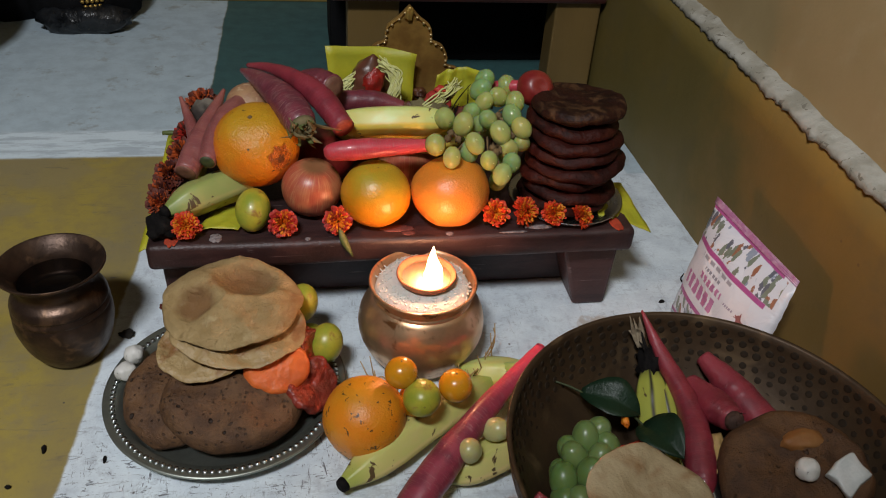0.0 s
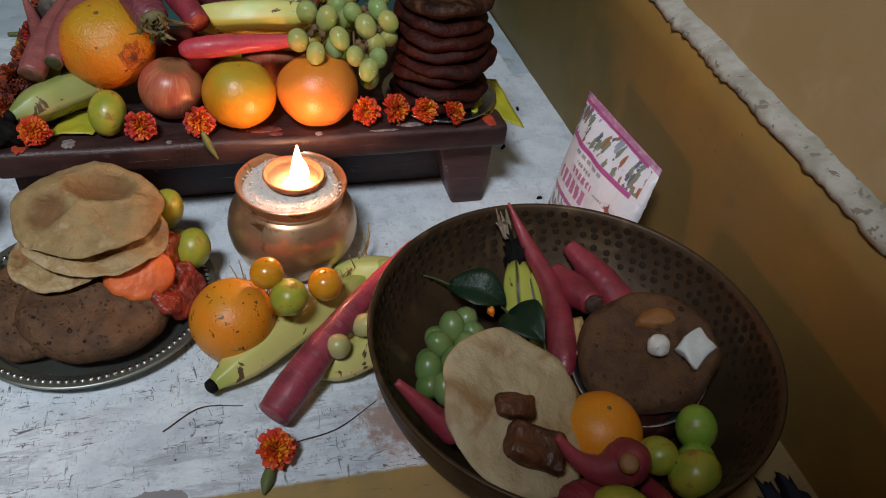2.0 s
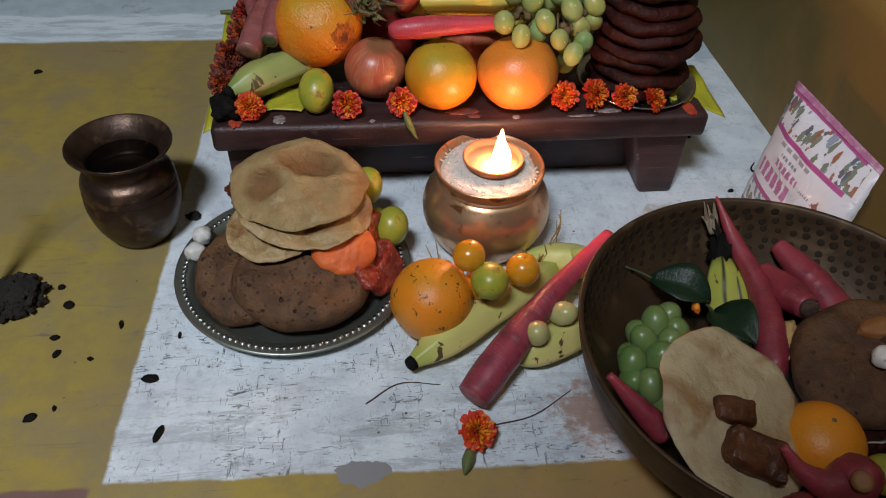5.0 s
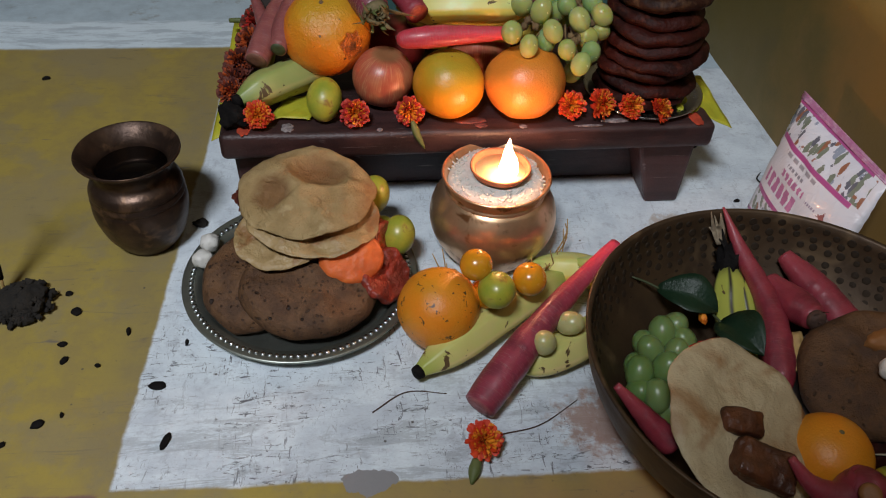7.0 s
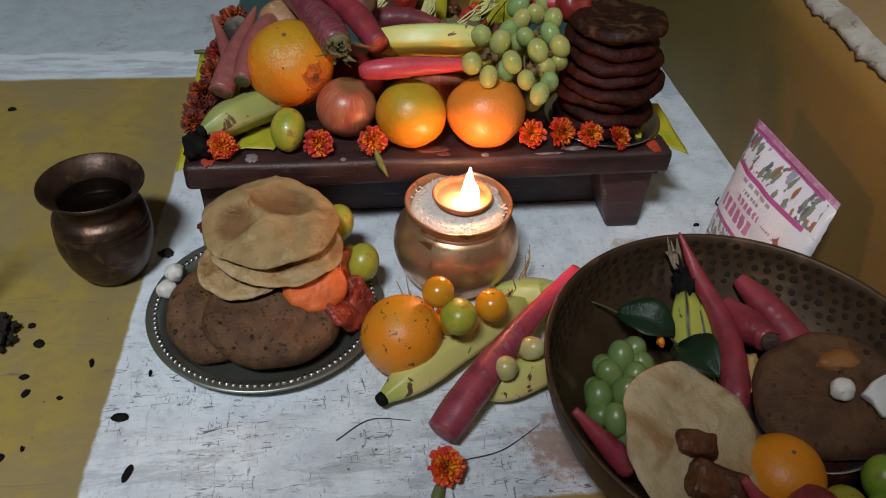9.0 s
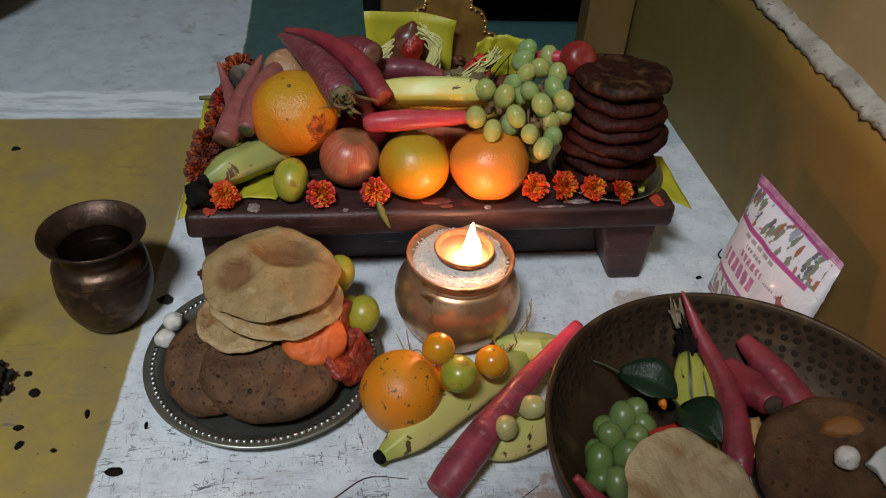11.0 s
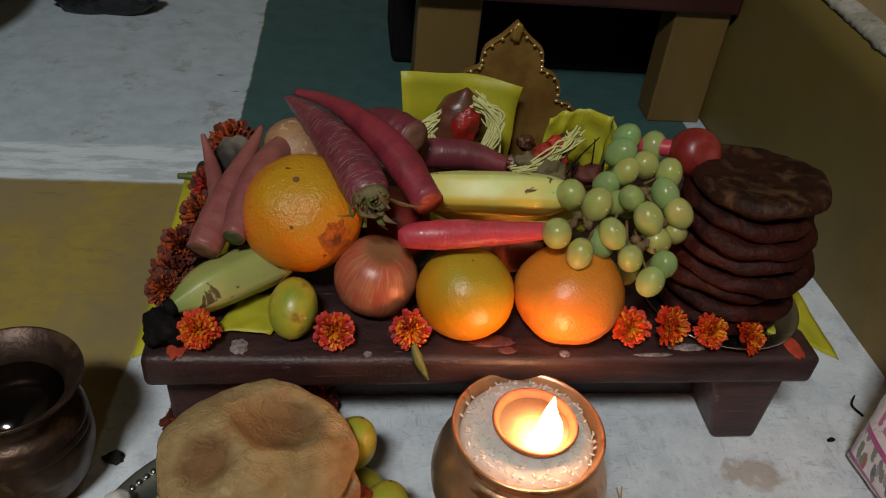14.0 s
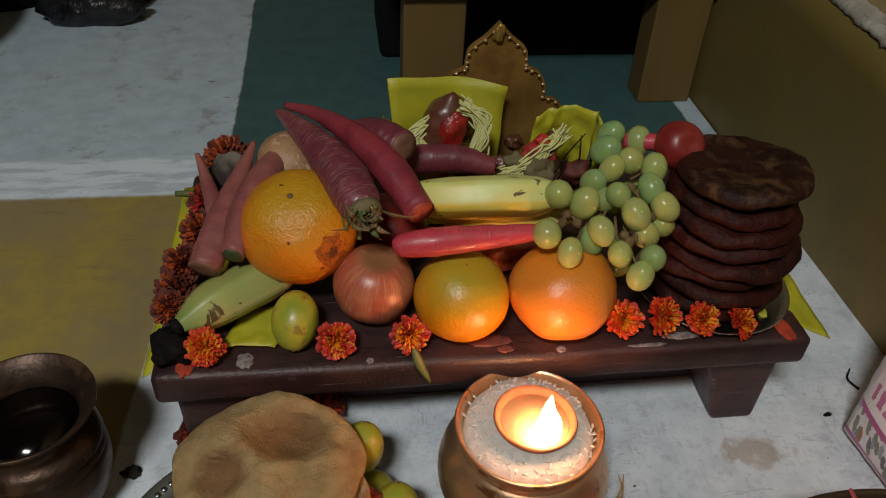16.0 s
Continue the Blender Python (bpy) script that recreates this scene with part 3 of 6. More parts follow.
def packet_print():
    n = Net("printed_milk_packet")
    u, v, _ = n.split(n.uv)
    pink, white = (0.46, 0.09, 0.27), (0.82, 0.80, 0.84)
    col = n.mix(n.ramp(n.noise(20, 3), 0.3, 0.7), white, (0.72, 0.71, 0.75))
    cell = n.voronoi(1.0, vec=n.scaled(n.uv, (25, 9, 1)), out="Color")
    hue = n.split(cell)
    scenes = n.mix(n.ramp(hue[0], 0.4, 0.55), (0.30, 0.34, 0.42), (0.13, 0.13, 0.16))
    scenes = n.mix(n.ramp(hue[1], 0.66, 0.7), scenes, (0.34, 0.14, 0.08))
    scenes = n.mix(n.ramp(hue[2], 0.72, 0.76), scenes, (0.2, 0.23, 0.17))
    edge = n.ramp(n.math("ADD", n.voronoi(1.0, vec=n.scaled(n.uv, (25, 9, 1))), n.math("MULTIPLY", n.math("SUBTRACT", n.noise(190, 4, 0.7), 0.5), 0.9)), 0.46, 0.53)
    scenes = n.mix(edge, scenes, (0.72, 0.72, 0.77))
    col = n.mix(n.box(u, v, 0.0, 0.93, 0.73, 0.965, 0.004), col, scenes)
    col = n.mix(n.box(u, v, 0.0, 0.86, 0.05, 0.25, 0.004), col, scenes)
    for v0, v1 in ((0.955, 0.995), (0.69, 0.73), (0.245, 0.285), (0.02, 0.05)):
        col = n.mix(n.box(u, v, 0.0, 0.88, v0, v1, 0.004), col, pink)
    # plain bars stand for the lettering
    for u0, u1, v0, v1, c in ((0.10, 0.52, 0.345, 0.46, pink), (0.26, 0.56, 0.50, 0.555, pink), (0.30, 0.50, 0.585, 0.61, (0.2, 0.18, 0.22)), (0.2, 0.62, 0.645, 0.675, (0.3, 0.27, 0.3)), (0.6, 0.7, 0.50, 0.52, (0.25, 0.2, 0.3))):
        strokes = n.ramp(n.math("FRACT", n.math("MULTIPLY", n.math("ADD", u, n.math("MULTIPLY", n.noise(120, 2), 0.05)), 9.0 / (u1 - u0) * 0.6)), 0.30, 0.36)
        col = n.mix(n.math("MULTIPLY", n.math("MULTIPLY", n.box(u, v, u0, u1, v0, v1, 0.006), strokes), 0.85), col, c)
    d = n.math("ADD", n.math("POWER", n.math("DIVIDE", n.math("SUBTRACT", u, 0.78), 0.09), 2), n.math("POWER", n.math("DIVIDE", n.math("SUBTRACT", v, 0.44), 0.14), 2))
    col = n.mix(n.ramp(n.math("ADD", d, n.math("MULTIPLY", n.math("SUBTRACT", n.noise(110, 3), 0.3), 4.5)), 1.3, 1.1), col, (0.30, 0.10, 0.10))
    n.bump(n.noise(45, 3, distort=0.8), 0.8, 0.004)
    return n.done(col, 0.32, coat=0.25)


M["packet"] = packet_print()
M["bead_gilt"] = plain("gilt_bead", (0.62, 0.46, 0.22), (0.74, 0.58, 0.32), 60, 0.3, 0.7)
M["gold_dot"] = plain("gold_bead", (0.36, 0.22, 0.05), (0.5, 0.33, 0.09), 60, 0.35, 0.6)
M["seal"] = plain("pale_pink_plastic", (0.52, 0.20, 0.38), (0.66, 0.42, 0.56), 120, 0.35, bump=0.5, coat=0.2)
M["pink_bead"] = plain("pink_bead", (0.5, 0.08, 0.2), (0.4, 0.06, 0.16), 60, 0.4)
M["plastic"] = plain("crumpled_dark_bag", (0.006, 0.007, 0.008), (0.018, 0.020, 0.023), 40, 0.3, 0, 1.0, 60, dist=0.004)
M["navy"] = plain("navy_cloth_weave", (0.02, 0.025, 0.05), (0.03, 0.035, 0.07), 60, 0.85, bump=0.6)
M["gold_cloth"] = plain("gold_cloth_edge", (0.5, 0.33, 0.05), (0.4, 0.25, 0.03), 60, 0.4, 0.4)


# ---- mesh helpers ----
def mesh_of(name, bm, material, smooth=True):
    me = bpy.data.meshes.new(name)
    bm.to_mesh(me)
    bm.free()
    me.materials.append(material)
    if smooth:
        me.polygons.foreach_set("use_smooth", [True] * len(me.polygons))
    return me


def part(name, bm, material, parent, label="", smooth=True, m=None):
    ob = new(name, mesh_of(name, bm, material, smooth))
    ob.parent = parent
    if m is not None:
        ob.matrix_local = m
    return tagged(ob, label)


def solid(name, bm, material, m, label, category, group="", kind="", smooth=True):
    """A thing that is one mesh."""
    ob = new(name, mesh_of(name, bm, material, smooth))
    ob.matrix_world = m
    return tagged(ob, label, category, group, kind)


def thing(name, m, label, category, group=""):
    ob = new(name)
    ob.empty_display_size = 0.02
    ob.matrix_world = m
    return tagged(ob, label, category, group)


def grid_skin(rings, close_u=True, cap0=True, cap1=True):
    """A skin over rings of points; u runs round, v along."""
    bm = bmesh.new()
    uv = bm.loops.layers.uv.new("UVMap")
    rows = [[bm.verts.new(p) for p in ring] for ring in rings]
    n, m = len(rows[0]), len(rows)
    for j in range(m - 1):
        for i in range(n if close_u else n - 1):
            k = (i + 1) % n
            f = bm.faces.new((rows[j][i], rows[j][k], rows[j + 1][k], rows[j + 1][i]))
            for loop, (a, b) in zip(f.loops, ((i, j), (i + 1, j), (i + 1, j + 1), (i, j + 1))):
                loop[uv].uv = (a / (n if close_u else n - 1), b / (m - 1))
    if close_u:
        for on, row, v in ((cap0, rows[0][::-1], 0.0), (cap1, rows[-1], 1.0)):
            if on:
                f = bm.faces.new(row)
                for loop in f.loops:
                    loop[uv].uv = (0.5, v)
    return bm


def lathe(profile, seg=48, wob=0.0, seed=0, fine=0, caps=True):
    """A turned shape from (radius, z) pairs; fine: steps of a smooth curve through them."""
    if fine:
        profile = [(max(p.x, 0.0003), p.z) for p in spline([(r, 0, z) for r, z in profile], fine)]
    rings = []
    for r, z in profile:
        rings.append([Vector((r * math.cos(2 * math.pi * i / seg), r * math.sin(2 * math.pi * i / seg), z)) for i in range(seg)])
    if wob:
        for ring in rings:
            for p in ring:
                p += wob * noise.noise_vector(p * 30 + Vector((seed, 0, 0)))
    bm = grid_skin(rings, cap0=caps, cap1=caps)
    bmesh.ops.recalc_face_normals(bm, faces=bm.faces)
    return bm


def spline(points, n):
    """n points on a smooth curve through the given ones."""
    p = [Vector(q) for q in points]
    p = [2 * p[0] - p[1]] + p + [2 * p[-1] - p[-2]]
    out, spans = [], len(p) - 3
    for i in range(n):
        s = i / (n - 1) * spans
        k = min(int(s), spans - 1)
        t = s - k
        a, b, c, d = p[k:k + 4]
        out.append(0.5 * ((2 * b) + (c - a) * t + (2 * a - 5 * b + 4 * c - d) * t * t + (3 * b - a - 3 * c + d) * t ** 3))
    return out


def tube(points, radii, n=24, seg=16, flat=1.0, wob=0.0, seed=0.0, facets=0, blunt=False):
    """A swept shape; radii are given evenly along it. facets: ridges of a banana; blunt: a rounded thick end."""
    path = spline(points, n)
    rr = [r.x for r in spline([(r, 0, 0) for r in radii], n)]
    if blunt:
        rr[0], rr[1], rr[2] = rr[0] * 0.5, rr[1] * 0.83, rr[2] * 0.96
    rings, side = [], None
    for i, p in enumerate(path):
        d = (path[min(i + 1, n - 1)] - path[max(i - 1, 0)]).normalized()
        if side is None:
            side = d.orthogonal().normalized() if abs(d.z) > 0.95 else d.cross(Vector((0, 0, 1))).normalized()
        side = (side - d * side.dot(d)).normalized()
        up = side.cross(d)
        ring = []
        for k in range(seg):
            a = 2 * math.pi * k / seg
            r = max(rr[i], 0.0004)
            if facets:
                w = math.pi / facets
                r *= 0.3 + 0.7 * math.cos(w) / math.cos((a % (2 * w)) - w) * 1.10
            if wob:
                r *= 1 + wob * noise.noise(Vector((math.cos(a) * 1.5 + seed, math.sin(a) * 1.5, i * 0.45 + seed)))
            ring.append(p + side * (r * math.cos(a)) + up * (r * flat * math.sin(a)))
        rings.append(ring)
    bm = grid_skin(rings)
    bmesh.ops.recalc_face_normals(bm, faces=bm.faces)
    return bm


def ball(rx, ry, rz, wob=0.0, freq=20.0, seed=0.0, seg=32, dimple=0.0, power=1.0):
    """A fruit's body: an ellipsoid with soft unevenness and a dimple at its top and bottom."""
    rings = []
    for j in range(1, seg // 2):
        th = math.pi * j / (seg // 2)
        ring = []
        for i in range(seg):
            a = 2 * math.pi * i / seg
            s, c = math.sin(th), math.cos(th)
            pull = 1 - dimple * math.exp(-(s / 0.32) ** 2)
            p = Vector((rx * s * math.cos(a), ry * s * math.sin(a), rz * math.copysign(abs(c) ** power, c) * pull))
            if wob:
                p *= 1 + wob * noise.noise(p * freq + Vector((seed, seed, 0)))
            ring.append(p)
        rings.append(ring)
    bm = grid_skin(rings)
    bmesh.ops.recalc_face_normals(bm, faces=bm.faces)
    return bm


def bread(r, thick, wob=0.004, seed=0.0, squash=1.0, ragged=0.03, rings=18, seg=72, dome=0.0, dips=()):
    """A round flat bread with an uneven edge, blisters and dips (x, y, radius, depth)."""
    def height(p):
        h = wob * noise.noise(p * 28 + Vector((seed, 0, 0))) + 0.5 * wob * noise.noise(p * 70 + Vector((0, seed, 0))) + 0.16 * wob * noise.noise(p * 190 + Vector((seed, seed, 0)))
        h += dome * (1 - (p.length / r) ** 2)
        for x, y, rad, deep in dips:
            h -= deep / (1 + math.exp(6.5 * (math.hypot(p.x - x, (p.y - y) * 1.35) / rad - 1)))
        return h

    skin = []
    steps = [(k / rings, 1) for k in range(1, rings + 1)] + [(1.012, 0)] + [(k / rings, -1) for k in range(rings, 0, -2)]
    for f, s in steps:
        ring = []
        for i in range(seg):
            a = 2 * math.pi * i / seg
            rag = 1 + ragged * noise.noise(Vector((math.cos(a) * 2 + seed, math.sin(a) * 2, seed))) + 0.22 * ragged * noise.noise(Vector((math.cos(a) * 9, math.sin(a) * 9 + seed, seed)))
            p = Vector((r * f * rag * math.cos(a), r * f * rag * squash * math.sin(a), 0))
            edge = math.sqrt(max(0.0, 1 - max(0.0, (f - 0.8) / 0.2) ** 2)) if f <= 1 else 0.0
            p.z = height(p) + s * thick / 2 * (0.25 + 0.75 * edge if s else 0)
            ring.append(p)
        skin.append(ring)
    bm = grid_skin(skin)
    bmesh.ops.recalc_face_normals(bm, faces=bm.faces)
    return bm


def block(x0, x1, y0, y1, z0, z1, bevel=0.0, seg=2):
    bm = bmesh.new()
    bmesh.ops.create_cube(bm, size=1, matrix=Matrix.Translation(((x0 + x1) / 2, (y0 + y1) / 2, (z0 + z1) / 2)) @ Matrix.Diagonal((x1 - x0, y1 - y0, z1 - z0, 1)))
    if bevel:
        bmesh.ops.bevel(bm, geom=bm.edges[:], offset=bevel, segments=seg, profile=0.5, affect="EDGES")
    return bm


def sheet(rows, thick=0.0006):
    """A thin curled leaf or paper over rows of points, with a back and edges."""
    bm = grid_skin([[Vector(p) for p in row] for row in rows], close_u=False)
    bmesh.ops.recalc_face_normals(bm, faces=bm.faces)
    bmesh.ops.solidify(bm, geom=bm.faces[:], thickness=thick)
    return bm


def lump(r, seed=0.0, squash=(1, 1, 1), rough=0.35, freq=1.6):
    """An irregular broken piece."""
    bm = bmesh.new()
    bmesh.ops.create_icosphere(bm, subdivisions=3, radius=1)
    for v in bm.verts:
        n = v.co.normalized()
        k = 1 + rough * noise.noise(n * freq + Vector((seed, seed * 2, 0))) + 0.4 * rough * noise.noise(n * freq * 3 + Vector((seed, 0, 0)))
        v.co = Vector((n.x * squash[0], n.y * squash[1], n.z * squash[2])) * (r * k)
    return bm


def join(bms):
    out = bmesh.new()
    for b in bms:
        me = bpy.data.meshes.new("tmp")
        b.to_mesh(me)
        b.free()
        out.from_mesh(me)
        bpy.data.meshes.remove(me)
    return out


def turned(x, y, z):
    return pose(0, 0, 0, x, y, z)


# ---- the room ----
solid("floor", block(-2.2, 0.405, -2.2, 1.08, -0.06, 0.0), M["floor"], pose(0, 0, 0), "cement floor painted ochre, white and teal, scratched and worn", "floor", kind="structure", smooth=False)


def wall(name, box, material, label):
    return solid(name, block(*box), material, pose(0, 0, 0), label, "wall", kind="structure", smooth=False)


wall("wall_east_upper", (0.424, 0.6, -2.2, 1.08, 0.1, 2.6), M["upper"], "tan distempered wall above a broken plaster ledge")
# far wall: its shade is put into the dark colour
wall("wall_north", (-2.2, 0.6, 1.08, 1.2, 0.0, 2.6), M["dim"], "ochre wall behind the stool, shade put into its colour")
wall("wall_west", (-2.32, -2.2, -2.2, 1.2, -0.06, 2.6), M["dim"], "unseen ochre wall, darkened to cut bounced light")
# unseen wall, added to block the lamp and shade the basin's front
wall("shade_wall", (-0.31, 0.405, -0.98, -0.86, 0.0, 1.205), M["dim"], "unseen low wall added to shade the basin side")
wall("wall_south", (-2.32, 0.6, -2.32, -2.2, -0.06, 2.6), M["dim"], "unseen ochre wall, darkened to cut bounced light")
solid("ceiling", block(-2.32, 0.6, -2.32, 1.2, 2.6, 2.7), M["ceiling"], pose(0, 0, 0), "unseen whitewashed ceiling, darkened to cut bounced light", "ceiling", kind="structure", smooth=False)


def dado_wall():
    rows = []
    for i in range(131):
        y = -2.2 + 3.28 * i / 130
        row = []
        for j in range(9):
            z = -0.06 + (0.289 + 0.045 * y) * j / 8
            w = 0.0045 * noise.noise(Vector((0, y * 3, z * 5))) + 0.0015 * noise.noise(Vector((3, y * 14, z * 14)))
            row.append(Vector((0.405 + w, y, z)))
        row.append(Vector((0.6, y, 0.229 + 0.045 * y)))
        rows.append(row)
    return grid_skin(rows, close_u=False)


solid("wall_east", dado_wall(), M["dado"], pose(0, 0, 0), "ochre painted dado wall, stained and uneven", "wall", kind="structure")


def ledge():
    """The broken plaster along the top of the dado."""
    rows = []
    for i in range(700):
        y = -1.6 + 2.68 * i / 699
        a = 0.004 * noise.noise(Vector((y * 22, 0, 0))) + 0.0045 * noise.noise(Vector((y * 85, 2, 0)))
        b = 0.003 * noise.noise(Vector((y * 18, 5, 0))) + 0.002 * noise.noise(Vector((y * 60, 9, 0)))
        c = 0.002 * noise.noise(Vector((y * 90, 3, 0))) + 0.001 * noise.noise(Vector((y * 260, 8, 0)))
        rise = -0.004 + 0.045 * y
        rows.append([Vector((0.409, y, 0.233 + a + rise)), Vector((0.4028 + c, y, 0.235 + a + rise)), Vector((0.404 + c, y, 0.241 + 0.3 * a + rise)), Vector((0.411 + c, y, 0.2445 + c + rise)), Vector((0.418, y, 0.2455 + c + rise)), Vector((0.4235, y, 0.2475 + b + rise)), Vector((0.428, y, 0.2475 + b + rise))])
    return grid_skin(rows, close_u=False)


solid("trim", ledge(), M["plaster"], pose(0, 0, 0), "broken whitish plaster ledge along the wall", "ledge", kind="structure")
solid("baseboard", block(-2.2, -0.03, 1.068, 1.08, 0.0, 0.035, 0.003), M["skirting"], pose(0, 0, 0), "ochre painted skirting of the far wall", "skirting", kind="structure", smooth=False)

# ---- low wooden platform ----
PX0, PX1, PY0, PY1, PZ = -0.252, 0.250, -0.014, 0.250, 0.114
platform = thing("low_platform", pose(0, 0, 0), "low dark-stained wooden platform with splayed end legs, worn", "low table")


def plank():
    bm = block(PX0, PX1, PY0, PY1, PZ - 0.028, PZ, 0.006, 3)
    bmesh.ops.subdivide_edges(bm, edges=[e for e in bm.edges if e.calc_length() > 0.2], cuts=24, use_grid_fill=True)
    for v in bm.verts:
        v.co.z += 0.0012 * noise.noise(v.co * 22)
        v.co.y += 0.0018 * noise.noise(v.co * 16 + Vector((4, 0, 0)))
    return bm


part("tabletop", plank(), M["wood"], platform)
for side in (-1, 1):
    xo, xi = (0.243, 0.178) if side > 0 else (-0.243, -0.178)
    bo, bi = (0.240, 0.202) if side > 0 else (-0.240, -0.202)
    rows = []
    for f in (0.0, 0.5, 1.0):
        z = f * (PZ - 0.028)
        a, b = bo + (xo - bo) * f, bi + (xi - bi) * f
        lo, hi = min(a, b), max(a, b)
        rows.append([Vector((lo, 0.004, z)), Vector((hi, 0.004, z)), Vector((hi, 0.235, z)), Vector((lo, 0.235, z))])
    bm = grid_skin(rows)
    bmesh.ops.recalc_face_normals(bm, faces=bm.faces)
    bmesh.ops.bevel(bm, geom=[e for e in bm.edges if e.calc_face_angle(0) > 0.8], offset=0.004, segments=2, profile=0.5, affect="EDGES")
    part("leg", bm, M["wood"], platform, smooth=False)
part("stretcher", block(-0.212, 0.212, 0.055, 0.075, 0.0, PZ - 0.028, 0.003), M["wood"], platform, smooth=False)


def smear(name, x, y, w, d, material, label, seed, z=PZ):
    bm = lump(1.0, seed, (1, 1, 1), 0.32, 2.2)
    for v in bm.verts:
        v.co = Vector((v.co.x * w / 2, v.co.y * d / 2, v.co.z * 0.0007))
    return solid(name, bm, material, pose(x, y, z + 0.0006), label, "smear")


smear("vermilion_mark", -0.228, 0.000, 0.013, 0.026, M["orange_powder"], "orange vermilion mark smeared on the platform corner", 1)
smear("vermilion_mark", 0.231, -0.001, 0.013, 0.026, M["orange_powder"], "orange vermilion mark smeared on the platform corner", 4)
smear("vermilion_mark", 0.006, -0.004, 0.014, 0.008, M["dull_red"], "faint red powder stain on the platform edge", 7)
smear("vermilion_mark", -0.005, 0.005, 0.036, 0.012, M["dull_red"], "dull red powder stain on the platform", 9)
smear("chalk_mark", -0.186, -0.001, 0.012, 0.016, M["chalk"], "whitish paste mark on dark wood", 2)
smear("chalk_mark", -0.096, -0.008, 0.006, 0.006, M["chalk"], "whitish paste mark on dark wood", 3)
smear("chalk_mark", 0.048, -0.008, 0.008, 0.007, M["chalk"], "whitish paste mark on dark wood", 5)
smear("chalk_mark", 0.116, -0.009, 0.03, 0.004, M["chalk"], "whitish scratch on dark wood", 6)
smear("chalk_mark", 0.145, -0.001, 0.03, 0.008, M["chalk"], "whitish scratch on dark wood", 8)


# ---- fruit ----
M["orange_scarred"] = scarred_orange()
def round_fruit(name, label, category, at, size, material, turn=(0, 0, 0), wob=0.03, dimple=0.06, stem=None, seed=0.0, power=1.0, group=""):
    fruit = thing(name, pose(*at, *turn), label, category, group)
    part("skin", ball(size[0] / 2, size[1] / 2, size[2] / 2, wob, 40, seed, 36, dimple, power), material, fruit)
    if stem:
        top = size[2] / 2 * (1 - dimple) - 0.0008
        bm = lathe([(0.0003, -0.001), (stem, -0.0008), (stem * 0.85, 0.0002), (stem * 0.45, 0.0005), (stem * 0.35, 0.0010), (0.0003, 0.0009)], 10, 0.0009, seed)
        part("stem_end", bm, M["crown"] if stem > 0.0029 and material is not M["ber"] else M["twig"], fruit, m=pose(0, 0, top))
    return fruit


big = round_fruit("orange", "large orange with a scarred rotten patch on its peel", "orange", (-0.144, 0.073, 0.178), (0.088, 0.088, 0.085), M["orange_scarred"], (18, -6, 0), 0.05, 0.05, 0.0028, 2.0)
round_fruit("apple", "red and yellow striped apple on the platform", "apple", (-0.090, 0.043, 0.144), (0.063, 0.063, 0.060), M["apple"], (8, 5, 20), 0.03, 0.2, 0.002, 3.0)
round_fruit("mandarin", "yellow-green mandarin with its stem end up", "mandarin", (-0.026, 0.022, 0.147), (0.072, 0.072, 0.067), M["mandarin"], (6, 0, 30), 0.03, 0.05, 0.0022, 5.0)
round_fruit("mandarin", "ripe orange mandarin lit by the lamp", "mandarin", (0.051, 0.020, 0.149), (0.081, 0.080, 0.071), M["mandarin_ripe"], (-4, 3, 80), 0.06, 0.1, 0.0022, 8.0, 0.95)
round_fruit("jujube", "green-yellow jujube fruit with a dark tip", "jujube", (-0.149, 0.017, 0.135), (0.035, 0.035, 0.045), M["ber"], (132, 8, 0), 0.03, 0.0, 0.003, 4.0)
round_fruit("apple", "small red apple resting on a pile", "apple", (0.147, 0.085, 0.233), (0.040, 0.038, 0.037), M["red_apple"], (55, 14, 0), 0.05, 0.28, 0.003, 9.0)
round_fruit("onion", "pale brown onion with dry skin", "onion", (-0.152, 0.160, 0.180), (0.058, 0.055, 0.05), M["onion"], (10, 20, 0), 0.03, 0.03, 0.004, 6.0)
round_fruit("apple", "red apple half hidden under the carrots", "apple", (-0.075, 0.105, 0.146), (0.066, 0.066, 0.062), M["red_apple"], (0, 0, 0), 0.03, 0.12, 0.002, 12.0)
round_fruit("apple", "red apple hidden behind the mandarins", "apple", (0.015, 0.098, 0.146), (0.068, 0.068, 0.064), M["apple"], (0, 0, 60), 0.03, 0.12, 0.002, 13.0)


